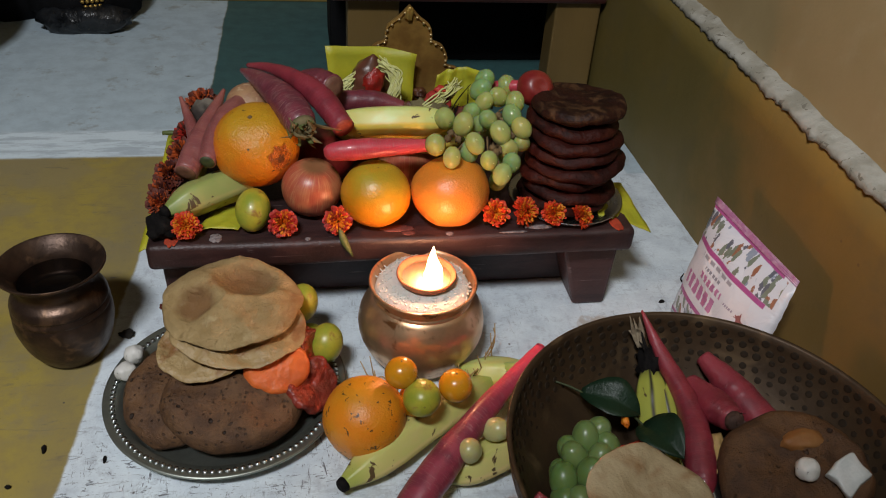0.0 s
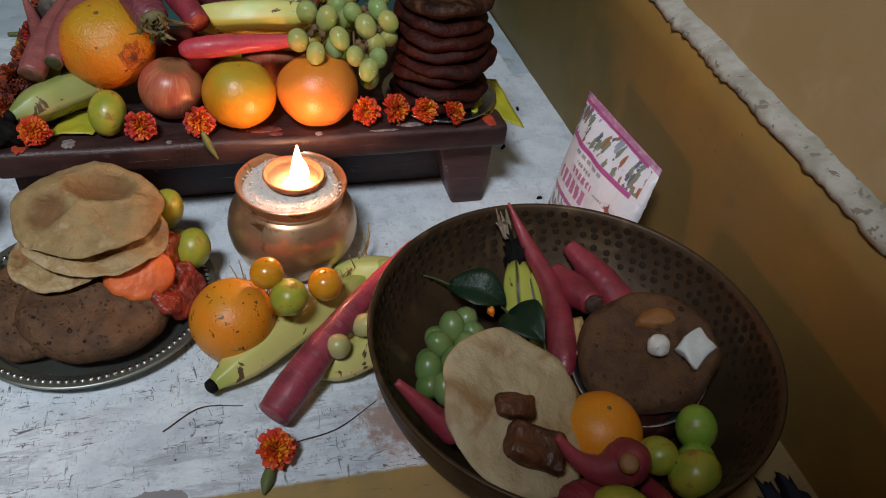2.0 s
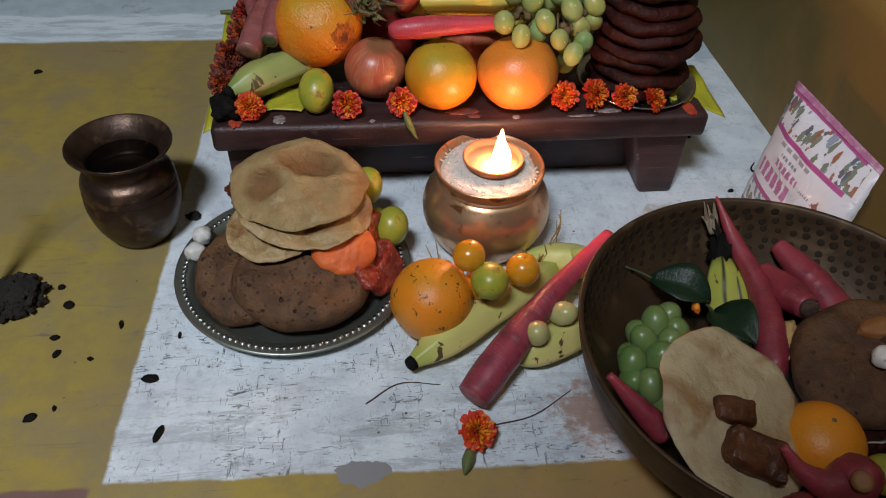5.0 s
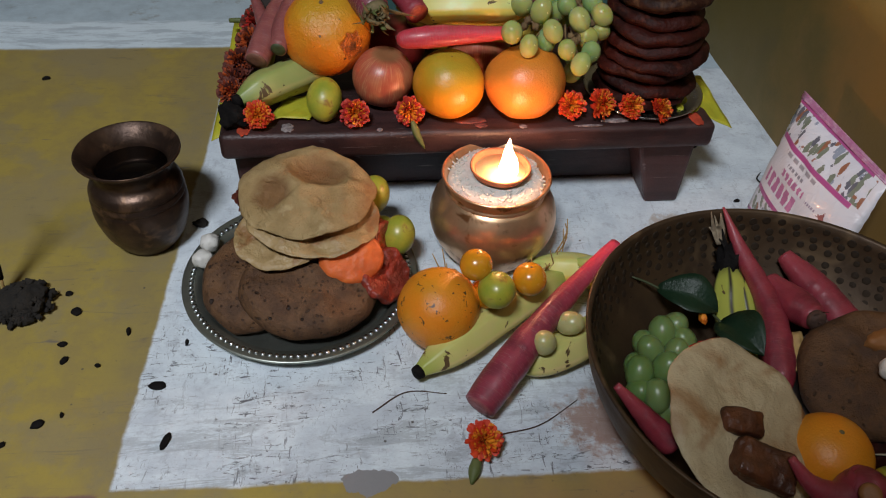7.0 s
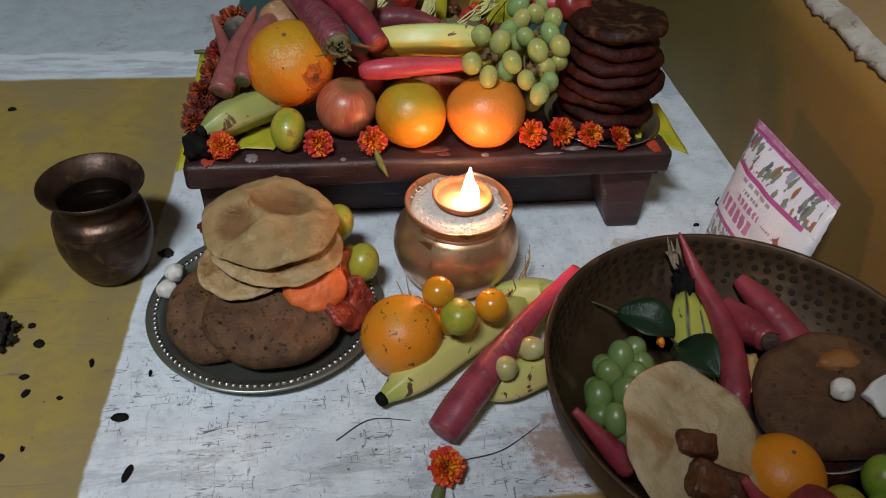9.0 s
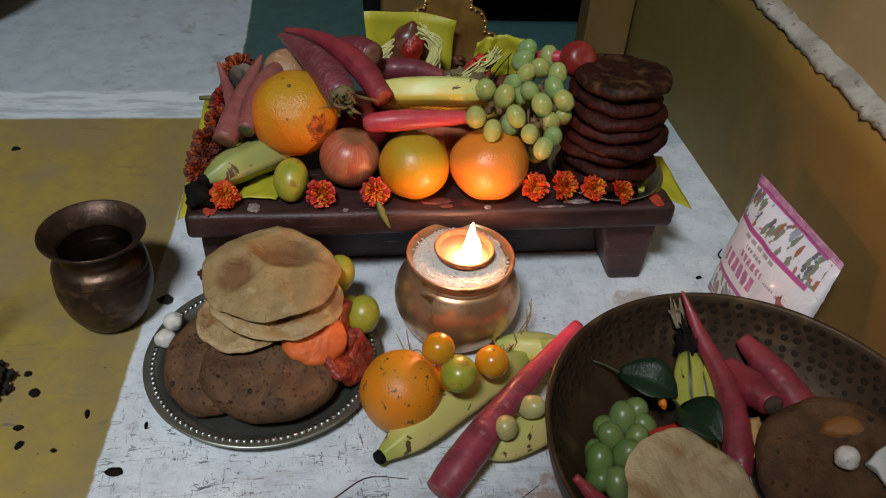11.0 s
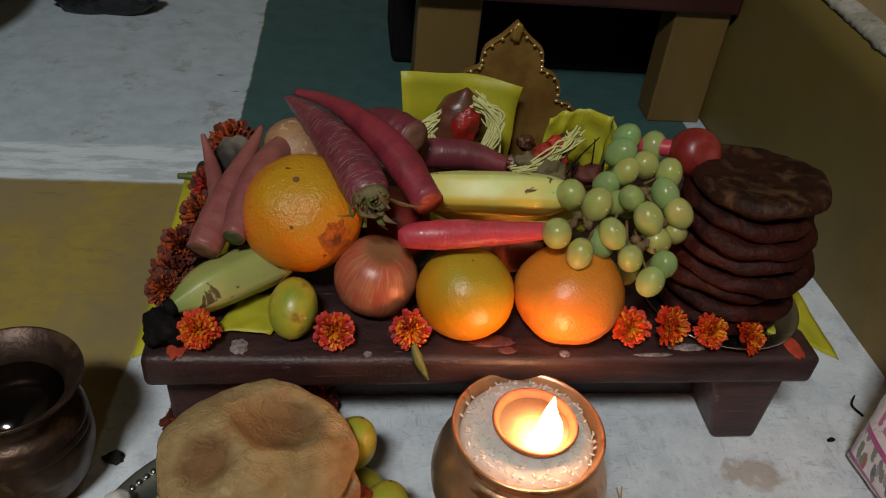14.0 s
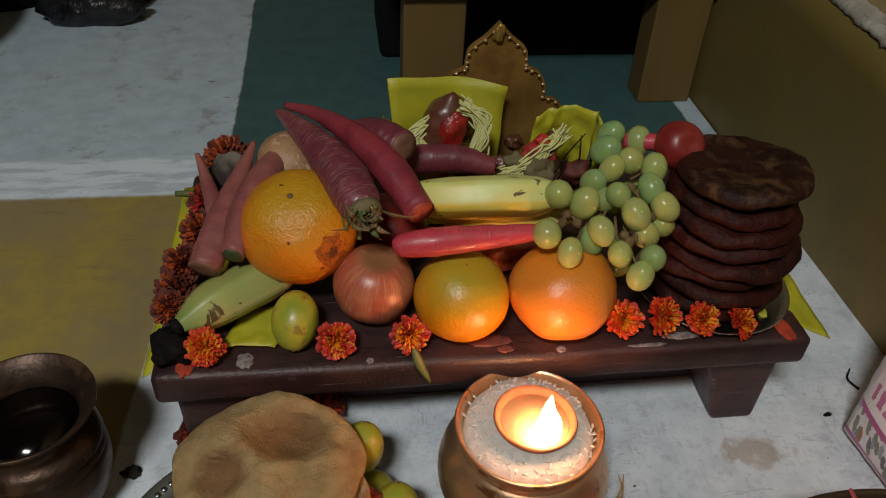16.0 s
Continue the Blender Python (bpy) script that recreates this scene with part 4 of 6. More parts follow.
def carrot(label, points, radii, material, crown="", cut=None, group="", wob=0.07, seed=0.0):
    """Thick end first. crown: dry leaf stubs; cut: a cut face."""
    base = Vector(points[0])
    root = thing("carrot", pose(*base), label, "carrot", group)
    local = [Vector(p) - base for p in points]
    part("root", tube(local, radii, 34, 18, 1.0, wob, seed, 0, not cut), material, root)
    d = (local[0] - local[1]).normalized()
    q = d.to_track_quat("Z", "Y").to_matrix().to_4x4()
    r = radii[0]
    if cut:
        part("cut_end", lathe([(0.0003, -0.001), (r * 0.9, -0.001), (r * 0.85, 0.0012), (r * 0.4, 0.002), (0.0003, 0.0016)], 18, 0.0012, seed), cut, root, m=q)
    if crown:
        rng = random.Random(int(seed * 10) + 3)
        dry = crown == "leaf"
        part("crown", lathe([(0.0003, -0.004), (r * 0.85, -0.002), (r * 0.75, 0.003), (r * 0.45, 0.006), (0.0003, 0.005)], 16, 0.0025, seed), M["crown"] if dry else M["burnt"], root, "brown ragged crown", m=q)
        for k in range(34 if dry else 16):
            a, t = rng.uniform(0, 6.28), rng.uniform(0.1, 1.0)
            l = rng.uniform(0.010, 0.022) * (1.0 if k % 6 else 1.7) if dry else rng.uniform(0.004, 0.007)
            out = Vector((math.cos(a), math.sin(a), 0))
            s = out * r * 0.75 * t
            side = Vector((-math.sin(a), math.cos(a), 0)) * rng.uniform(-0.6, 0.6)
            mid_ = s + (out * t * 0.7 + Vector((0, 0, 1))) * l * 0.5
            tip_ = mid_ + (out * rng.uniform(-0.6, 0.9) + side + Vector((0, 0, rng.uniform(-0.7, 0.9)))) * l * 0.7
            w = rng.uniform(0.0010, 0.0034)
            part("leaf_stub", tube([s, mid_, tip_], [w, w * 0.9, 0.0003], 8, 6, 0.14), (M["stalk"] if k % 4 == 0 else M["crown"]) if dry else M["burnt"], root, "dry ragged leaf stub", m=q)
    return root


carrot("large purple carrot with dry leaf stubs, lying on oranges", [(-0.096, 0.037, 0.215), (-0.107, 0.073, 0.217), (-0.124, 0.115, 0.218), (-0.144, 0.160, 0.213), (-0.163, 0.205, 0.204)], [0.0150, 0.0172, 0.0140, 0.0092, 0.0028], M["carrot_purple"], "leaf", seed=1.3)
carrot("red carrot with a cut orange-red end", [(-0.057, 0.036, 0.215), (-0.077, 0.080, 0.226), (-0.104, 0.125, 0.229), (-0.131, 0.168, 0.222), (-0.155, 0.200, 0.212)], [0.0110, 0.0128, 0.0092, 0.0058, 0.0030], M["carrot_red"], cut=M["cut"], seed=2.1)
carrot("short thick carrot with a brown cut end", [(-0.064, 0.098, 0.230), (-0.082, 0.125, 0.224), (-0.11, 0.165, 0.205)], [0.013, 0.0145, 0.008], M["carrot_plum"], cut=M["cut_brown"], seed=3.7)
carrot("purple carrot lying behind the bananas", [(-0.065, 0.128, 0.200), (-0.02, 0.126, 0.201), (0.012, 0.120, 0.196)], [0.012, 0.0115, 0.007], M["carrot_plum"], seed=4.9)
carrot("pink carrot lying across the mandarins", [(-0.077, 0.028, 0.192), (-0.045, 0.026, 0.196), (-0.005, 0.028, 0.197), (0.030, 0.034, 0.195)], [0.008, 0.0105, 0.0085, 0.006], M["carrot_pink"], seed=5.5)
carrot("dull pink carrot leaning on the fruit, tip up", [(-0.214, 0.050, 0.160), (-0.203, 0.085, 0.173), (-0.192, 0.125, 0.186), (-0.181, 0.165, 0.198)], [0.012, 0.0135, 0.0085, 0.002], M["carrot_dull"], cut=M["cut_brown"], seed=6.2)
carrot("thick dull pink carrot with a green cut stub", [(-0.192, 0.05, 0.172), (-0.183, 0.085, 0.182), (-0.172, 0.12, 0.190), (-0.158, 0.17, 0.19)], [0.0085, 0.014, 0.013, 0.006], M["carrot_dull"], cut=M["stub"], seed=7.2)
carrot("thin pink carrot tip pointing up", [(-0.206, 0.095, 0.172), (-0.215, 0.125, 0.180), (-0.226, 0.155, 0.194)], [0.009, 0.006, 0.002], M["carrot_dull"], seed=8.8)
carrot("pink carrot tip behind the grapes", [(0.105, 0.105, 0.226), (0.122, 0.096, 0.231), (0.138, 0.09, 0.233)], [0.006, 0.007, 0.006], M["carrot_pink"], seed=9.3)
carrot("pink carrot lying on the floor between bananas", [(-0.027, -0.276, 0.020), (0.002, -0.245, 0.033), (0.046, -0.200, 0.047), (0.088, -0.158, 0.052), (0.124, -0.122, 0.052)], [0.0145, 0.0155, 0.0115, 0.0085, 0.007], M["carrot_floor"], cut=M["cut_pink"], seed=10.4)


def banana(label, points, radius, material, tip_dark=True, seed=0.0, stalk=True):
    base = Vector(points[0])
    b = thing("banana", pose(*base), label, "banana")
    local = [Vector(p) - base for p in points]
    part("peel", tube(local, [radius * 0.3, radius * 0.92, radius, radius * 0.95, radius * 0.35], 30, 30, 0.95, 0.03, seed, 5), material, b)
    d = (local[0] - local[1]).normalized()
    q = d.to_track_quat("Z", "Y").to_matrix().to_4x4()
    if tip_dark:
        part("tip", lathe([(0.0003, -0.003), (radius * 0.36, -0.002), (radius * 0.33, 0.003), (radius * 0.2, 0.0045), (0.0003, 0.004)], 10, 0.0008, seed), M["char"], b, "black dried tip", m=q)
    return b


banana("pale green banana with brown bruises on the platform", [(-0.232, 0.014, 0.137), (-0.212, 0.030, 0.139), (-0.190, 0.046, 0.140), (-0.165, 0.066, 0.140), (-0.14, 0.095, 0.138)], 0.0185, M["banana_pale"], seed=1)
banana("yellow-green banana lying on the carrots", [(-0.072, 0.085, 0.200), (-0.045, 0.066, 0.206), (-0.008, 0.058, 0.211), (0.032, 0.058, 0.210), (0.058, 0.064, 0.205)], 0.0165, M["banana_yellow"], False, 2)
banana("ripe banana under another banana", [(-0.06, 0.100, 0.176), (-0.02, 0.078, 0.182), (0.02, 0.070, 0.184), (0.05, 0.072, 0.182), (0.075, 0.08, 0.178)], 0.015, M["banana_yellow"], False, 3)
banana("green-yellow banana on the white floor", [(-0.074, -0.234, 0.0165), (-0.045, -0.213, 0.018), (-0.002, -0.180, 0.0185), (0.040, -0.148, 0.018), (0.078, -0.122, 0.016)], 0.0185, M["banana_green"], seed=4)
banana("small green banana beside the brass basin", [(0.012, -0.236, 0.0155), (0.032, -0.229, 0.0165), (0.058, -0.219, 0.017), (0.082, -0.203, 0.0165), (0.105, -0.178, 0.015)], 0.0175, M["banana_green"], seed=5)
banana("ripe banana behind the carrot on the floor", [(0.050, -0.103, 0.015), (0.072, -0.112, 0.0165), (0.096, -0.118, 0.017), (0.116, -0.130, 0.0165), (0.13, -0.15, 0.015)], 0.0165, M["banana_yellow"], False, 6)
banana("ripe banana lying beside another one", [(0.092, -0.118, 0.03), (0.104, -0.135, 0.035), (0.108, -0.155, 0.035), (0.106, -0.175, 0.032), (0.1, -0.19, 0.03)], 0.0125, M["banana_yellow"], False, 7)


def grape_bunch(label, spots, material, size, seed, knots=()):
    rng = random.Random(seed)
    c = sum((Vector(s) for s in spots), Vector()) / len(spots)
    bunch = thing("grape_bunch", pose(*c), label, "grapes")
    shapes = [mesh_of("grape", ball(size[0] / 2, size[0] / 2, size[1] / 2, 0.03, 60, k * 2.0, 20), material) for k in range(3)]
    stems = []
    for k, s in enumerate(spots):
        ob = new("grape", shapes[k % 3])
        ob.parent = bunch
        d = Vector(s) - c
        f = rng.uniform(0.92, 1.08)
        ob.matrix_local = pose(*d, rng.uniform(-40, 40), rng.uniform(-40, 40), 0) @ Matrix.Diagonal((f, f, f, 1))
        inner = d * 0.45 + Vector((0, 0.012, 0.002))
        stems.append(tube([inner, d * 0.75 + Vector((0, 0.008, 0)), d * 0.95], [0.0013, 0.001, 0.0008], 6, 6))
    for k, q in enumerate(knots):
        knob = lump(0.0034, k * 1.9, (1.0, 0.8, 1.2), 0.6, 3.0)
        knob.transform(Matrix.Translation(Vector(q) - c))
        stems.append(knob)
        q2 = min((w for w in knots if w != q), key=lambda w: (Vector(w) - Vector(q)).length)
        stems.append(tube([Vector(q) - c, (Vector(q) + Vector(q2)) / 2 - c + Vector((0, 0.002, 0.002)), Vector(q2) - c], [0.0016, 0.0013, 0.0014], 6, 6))
    for bm in stems:
        part("stem", bm, M["twig"], bunch, "brown woody stem")
    return bunch


grape_bunch("bunch of green grapes draped over a mandarin", [(0.093, 0.092, 0.24), (0.087, 0.08, 0.234), (0.089, 0.066, 0.227), (0.104, 0.071, 0.23), (0.121, 0.064, 0.227), (0.115, 0.048, 0.22), (0.076, 0.065, 0.216), (0.089, 0.044, 0.218), (0.123, 0.036, 0.212), (0.1, 0.032, 0.209), (0.045, 0.047, 0.218), (0.063, 0.04, 0.215), (0.083, 0.053, 0.208), (0.033, 0.023, 0.201), (0.073, 0.023, 0.202), (0.048, 0.011, 0.193), (0.087, 0.014, 0.187), (0.108, 0.005, 0.189), (0.097, -0.005, 0.182), (0.125, 0.036, 0.195), (0.11, 0.029, 0.192), (0.119, 0.099, 0.229), (0.069, 0.029, 0.189), (0.112, 0.075, 0.195), (0.098, 0.07, 0.195), (0.118, 0.065, 0.17), (0.112, 0.07, 0.15), (0.115, 0.072, 0.13)], M["grape"], (0.0198, 0.0250), 5,
            [(0.051, 0.039, 0.205), (0.058, 0.034, 0.201), (0.047, 0.034, 0.202), (0.1, 0.028, 0.198), (0.095, 0.021, 0.192), (0.101, 0.024, 0.194), (0.092, 0.025, 0.195), (0.102, 0.055, 0.216), (0.114, 0.035, 0.204)])


# ---- stack of dark breads on a steel dish ----
dish = solid("small_dish", lathe([(0.0003, 0.0), (0.045, 0.0), (0.057, 0.003), (0.0625, 0.0065), (0.0635, 0.006), (0.058, 0.001), (0.046, -0.0015), (0.0003, -0.0015)], 48), M["steel"], pose(0.188, 0.052, PZ + 0.0018), "small steel dish under the stack of breads", "dish")
z = PZ + 0.0115
rng = random.Random(11)
for k in range(8):
    r = (0.050, 0.052, 0.051, 0.054, 0.052, 0.052, 0.049, 0.0495)[k]
    dx, dy = ((0, 0), (0.004, 0.0), (-0.002, 0.002), (0.006, -0.001), (0.002, 0.001), (0.002, 0.0), (-0.001, 0.003), (0.002, 0.002))[k]
    solid("fried_bread", bread(r, 0.0150, 0.0042, 3.3 * k, 0.98, 0.07), M["dark_bread" if k < 7 else "dark_bread_top"], pose(0.184 + dx, 0.052 + dy, z + 0.0005, rng.uniform(-4, 4), rng.uniform(-4, 4), 40 * k), "dark red-brown fried sweet bread in a stack", "bread", "stack of fried breads")
    z += 0.0147

# ---- leaves, offering cups and the brass plate ----
def leaf_sheet(name, corners, label, material, curl=0.006, seed=0.0, n=12, category="leaf"):
    a, b, c, d = [Vector(q) for q in corners]
    rows = []
    nrm = (b - a).cross(d - a).normalized()
    for j in range(n + 1):
        t = j / n
        rows.append([a.lerp(b, i / n).lerp(d.lerp(c, i / n), t) + nrm * (curl * (math.sin(math.pi * i / n) * 0.8 + noise.noise(Vector((i * 0.35 + seed, j * 0.35, seed))))) for i in range(n + 1)])
    return solid(name, sheet(rows), material, pose(0, 0, 0), label, category)


leaf_sheet("yellow_leaf", [(-0.030, 0.001, 0.1175), (-0.262, 0.004, 0.098), (-0.255, 0.215, 0.122), (-0.15, 0.20, 0.1175)][1:3] + [(-0.20, 0.22, 0.1175), (-0.215, 0.006, 0.1175)], "yellow-green banana leaf lying under the offerings", M["betel"], 0.002, 1.0)
leaf_sheet("yellow_leaf", [(-0.205, 0.012, 0.117), (-0.165, 0.008, 0.118), (-0.14, 0.05, 0.119), (-0.19, 0.05, 0.118)], "yellow-green leaf edge under the banana", M["betel"], 0.002, 2.0)
leaf_sheet("yellow_leaf", [(0.215, 0.012, 0.118), (0.272, -0.004, 0.104), (0.262, 0.075, 0.120), (0.22, 0.085, 0.118)], "pointed yellow-green leaf under the breads", M["betel"], 0.002, 3.0)


cup = thing("leaf_cup", pose(-0.013, 0.19, PZ), "tall folded yellow leaf cup holding a nut and threads", "leaf cup")


def quad_sheet(corners, curl, seed, n=10):
    a, b, c, d = [Vector(q) for q in corners]
    nrm = (b - a).cross(d - a).normalized()
    rows = [[a.lerp(b, i / n).lerp(d.lerp(c, i / n), j / n) + nrm * (curl * (math.sin(math.pi * i / n) + 0.5 * noise.noise(Vector((i * 0.4 + seed, j * 0.4, seed))))) for i in range(n + 1)] for j in range(n + 1)]
    return sheet(rows)


part("back_sheet", quad_sheet([(-0.045, 0.012, 0.002), (0.042, 0.016, 0.0), (0.050, 0.018, 0.109), (-0.056, 0.012, 0.119)], -0.012, 1.5), M["betel"], cup)
part("side_sheet", quad_sheet([(-0.045, 0.010, 0.003), (-0.036, -0.035, 0.003), (-0.052, -0.035, 0.075), (-0.060, 0.008, 0.088)], 0.004, 2.5), M["betel"], cup)
part("front_sheet", quad_sheet([(-0.036, -0.038, 0.003), (0.046, -0.036, 0.003), (0.05, -0.03, 0.048), (-0.045, -0.036, 0.060)], 0.004, 3.5), M["betel"], cup)
# filling of the cup
part("filling", lump(0.036, 2.0, (1.05, 0.7, 0.95), 0.3), M["straw"], cup, m=pose(0.0, -0.012, 0.036))
nut = solid("coconut_nut", tube([(0, 0, -0.026), (0, 0, -0.01), (0.001, 0, 0.012), (0.003, 0, 0.03)], [0.007, 0.025, 0.021, 0.002], 24, 18, 0.8, 0.14, 2.0), M["nut"], pose(-0.020, 0.176, 0.206, 8, 0, 0), "small dark oiled coconut smeared with vermilion", "coconut")
solid("vermilion_smear", lump(0.0135, 5.0, (0.9, 0.42, 1.25), 0.45, 2.0), M["vermilion_dark"], pose(-0.018, 0.1575, 0.206), "red vermilion paste on the nut", "powder")


def hank(label, loops, seed):
    rng = random.Random(seed)
    bits = []
    base = Vector(loops[0])
    for k in range(64):
        off = [Vector((rng.gauss(0, 0.0036), rng.gauss(0, 0.0024), rng.gauss(0, 0.0034))) for _ in loops]
        bits.append(tube([Vector(p) - base + o for p, o in zip(loops, off)], [0.0009] * 3, 16, 5))
    return solid("thread_hank", join(bits), M["thread"], pose(*base), label, "thread")


hank("hank of pale yellow cotton thread beside the nut", [(-0.008, 0.166, 0.228), (0.007, 0.160, 0.217), (0.005, 0.155, 0.198), (-0.005, 0.152, 0.182)], 3)
hank("hank of pale yellow cotton thread beside the nut", [(-0.031, 0.170, 0.214), (-0.047, 0.164, 0.202), (-0.051, 0.160, 0.194), (-0.034, 0.156, 0.186), (-0.028, 0.152, 0.178)], 4)
hank("pale twisted cotton thread hanging over the cup", [(0.073, 0.146, 0.211), (0.062, 0.140, 0.203), (0.046, 0.132, 0.195), (0.023, 0.126, 0.185)], 5)
cup2 = thing("leaf_cup", pose(0.068, 0.165, PZ), "low yellow leaf cup with dried offerings and red powder", "leaf cup")
part("back_sheet", quad_sheet([(-0.02, 0.01, 0.001), (0.032, 0.005, 0.001), (0.040, -0.004, 0.106), (-0.012, 0.004, 0.098)], -0.016, 6.5, 18), M["betel"], cup2)
part("side_sheet", quad_sheet([(0.016, -0.022, 0.001), (0.034, 0.0, 0.001), (0.040, -0.005, 0.105), (0.020, -0.028, 0.062)], 0.011, 7.5, 16), M["betel"], cup2)
part("filling", lump(0.034, 5.0, (1.1, 0.9, 0.95), 0.5), M["nut"], cup2, m=pose(-0.01, -0.012, 0.036))
for k, (dx, dy, dz, r, mm) in enumerate(((-0.005, 0.14, 0.178, 0.011, "nut"), (0.04, 0.14, 0.178, 0.012, "crown"), (0.06, 0.148, 0.192, 0.011, "sindoor"), (0.066, 0.15, 0.203, 0.006, "jaggery"), (0.035, 0.155, 0.197, 0.007, "jaggery"), (-0.024, 0.152, 0.178, 0.009, "sindoor"), (0.085, 0.13, 0.182, 0.012, "petal_dry"), (-0.03, 0.155, 0.184, 0.007, "petal_gold"), (0.05, 0.13, 0.185, 0.013, "crown"), (0.0, 0.15, 0.176, 0.01, "sindoor"), (0.047, 0.136, 0.199, 0.008, "sindoor"), (0.055, 0.142, 0.206, 0.006, "petal_red"), (0.031, 0.134, 0.192, 0.008, "crown"), (0.020, 0.138, 0.188, 0.007, "nut"))):
    solid("dried_offering", lump(r, k * 1.7 + 0.5, (1.1, 0.9, 0.9), 0.5), M[mm], pose(dx, dy, dz), "small dried offering with red powder in a leaf cup", "offering", "offerings in leaf cups")
for k in range(7):
    x = 0.062 + 0.006 * k
    lean, tall = rng.uniform(-0.022, 0.026), rng.uniform(0.014, 0.044)
    solid("dry_stick", tube([(0, 0, 0), (lean * 0.4, rng.uniform(-0.003, 0.003), tall * 0.55), (lean, 0.004, tall)], [0.0008, 0.0007, 0.0004], 8, 6), M["char"], pose(x, 0.126 + 0.001 * k, 0.176), "thin dark dry stick in a leaf cup", "stick", "dry sticks")

crown_plate = thing("brass_backplate", pose(0.029, 0.229, PZ), "old brass backplate with a scalloped beaded edge", "brass plate")


def scallop(t):
    """Half outline of the plate from its apex down, t in 0..1."""
    pts = [(0.0, 0.160), (0.012, 0.147), (0.025, 0.136), (0.028, 0.124), (0.029, 0.118), (0.041, 0.112), (0.048, 0.098), (0.048, 0.088), (0.060, 0.084), (0.068, 0.072), (0.068, 0.058), (0.070, 0.04), (0.062, 0.0)]
    return [Vector((x, 0, z)) for x, z in pts]


half = spline([(p.x, 0, p.z) for p in scallop(0)], 60)
outline = [Vector((-p.x, 0, p.z)) for p in half[::-1]] + half[1:]
rows = []
for y, f in ((-0.0015, 0.93), (-0.004, 0.965), (-0.0035, 1.0), (0.001, 1.0), (0.001, 0.9)):
    rows.append([Vector((p.x * f, y, 0.07 + (p.z - 0.07) * f)) for p in outline])
bm = grid_skin(rows, cap0=True, cap1=True)
bmesh.ops.recalc_face_normals(bm, faces=bm.faces)
brass_sheet = part("plate", bm, M["old_brass"], crown_plate, smooth=False)
bead = mesh_of("bead", ball(0.0018, 0.0014, 0.0018, seg=10), M["bead_gilt"])
for k in range(6, len(outline) - 6, 3):
    p = outline[k]
    ob = new("bead", bead)
    ob.parent = brass_sheet
    ob.matrix_local = pose(p.x * 0.955, -0.0042, 0.07 + (p.z - 0.07) * 0.955)
part("finial", lump(0.006, 1.0, (0.8, 0.5, 1.5), 0.4), M["gold_dot"], crown_plate, m=pose(0, -0.004, 0.150))


# ---- marigolds ----
def marigold(at, size, outer, inner, label, turn=(0, 0, 0), seed=0, sepal=False):
    rng = random.Random(seed)
    f = thing("marigold", pose(*at, *turn), label, "flower", "scattered marigolds")
    for nm, mm, count, reach in (("petal_ruff", outer, 90, 1.0), ("heart", inner, 90, 0.93)):
        bits = []
        for k in range(count):
            a = k * 2.39996 + rng.uniform(-0.25, 0.25)
            t = (k + 0.5) / count
            up = (0.95 - 1.05 * t) if nm == "petal_ruff" else (1.0 - 0.55 * t)
            flat_ = math.sqrt(max(0.05, 1 - min(1.0, abs(up)) ** 2))
            d = Vector((math.cos(a) * flat_, math.sin(a) * flat_, up * 0.8)).normalized()
            l = size / 2 * reach * rng.uniform(0.8, 1.12)
            s = d.cross(Vector((rng.uniform(-0.3, 0.3), rng.uniform(-0.3, 0.3), 1))).normalized()
            w = size * (rng.uniform(0.05, 0.10) if nm == "petal_ruff" else rng.uniform(0.025, 0.05))
            cup_ = d.cross(s).normalized()
            row = []
            for q, ww in ((0.25, 0.5), (0.7, 1.0), (0.92, 1.0), (1.02, 0.5)):
                p = d * (l * q)
                row.append([p - s * (w * ww) + cup_ * rng.uniform(-0.001, 0.0015), p - cup_ * 0.001, p + s * (w * ww) + cup_ * rng.uniform(-0.001, 0.0015)])
            bits.append(grid_skin(row, close_u=False))
        part(nm, join(bits), mm, f)
    if sepal:
        part("sepal", tube([(0, 0, 0), (0, -0.006, -0.012), (0.002, -0.006, -0.024)], [0.003, 0.0058, 0.0012], 10, 10, 1.0), M["stalk"], f, "green sepal")
    else:
        part("sepal", lump(size * 0.2, seed + 0.3, (1, 1, 0.8), 0.2), M["petal_dry"], f, m=pose(0, 0, -size * 0.02))
    return f


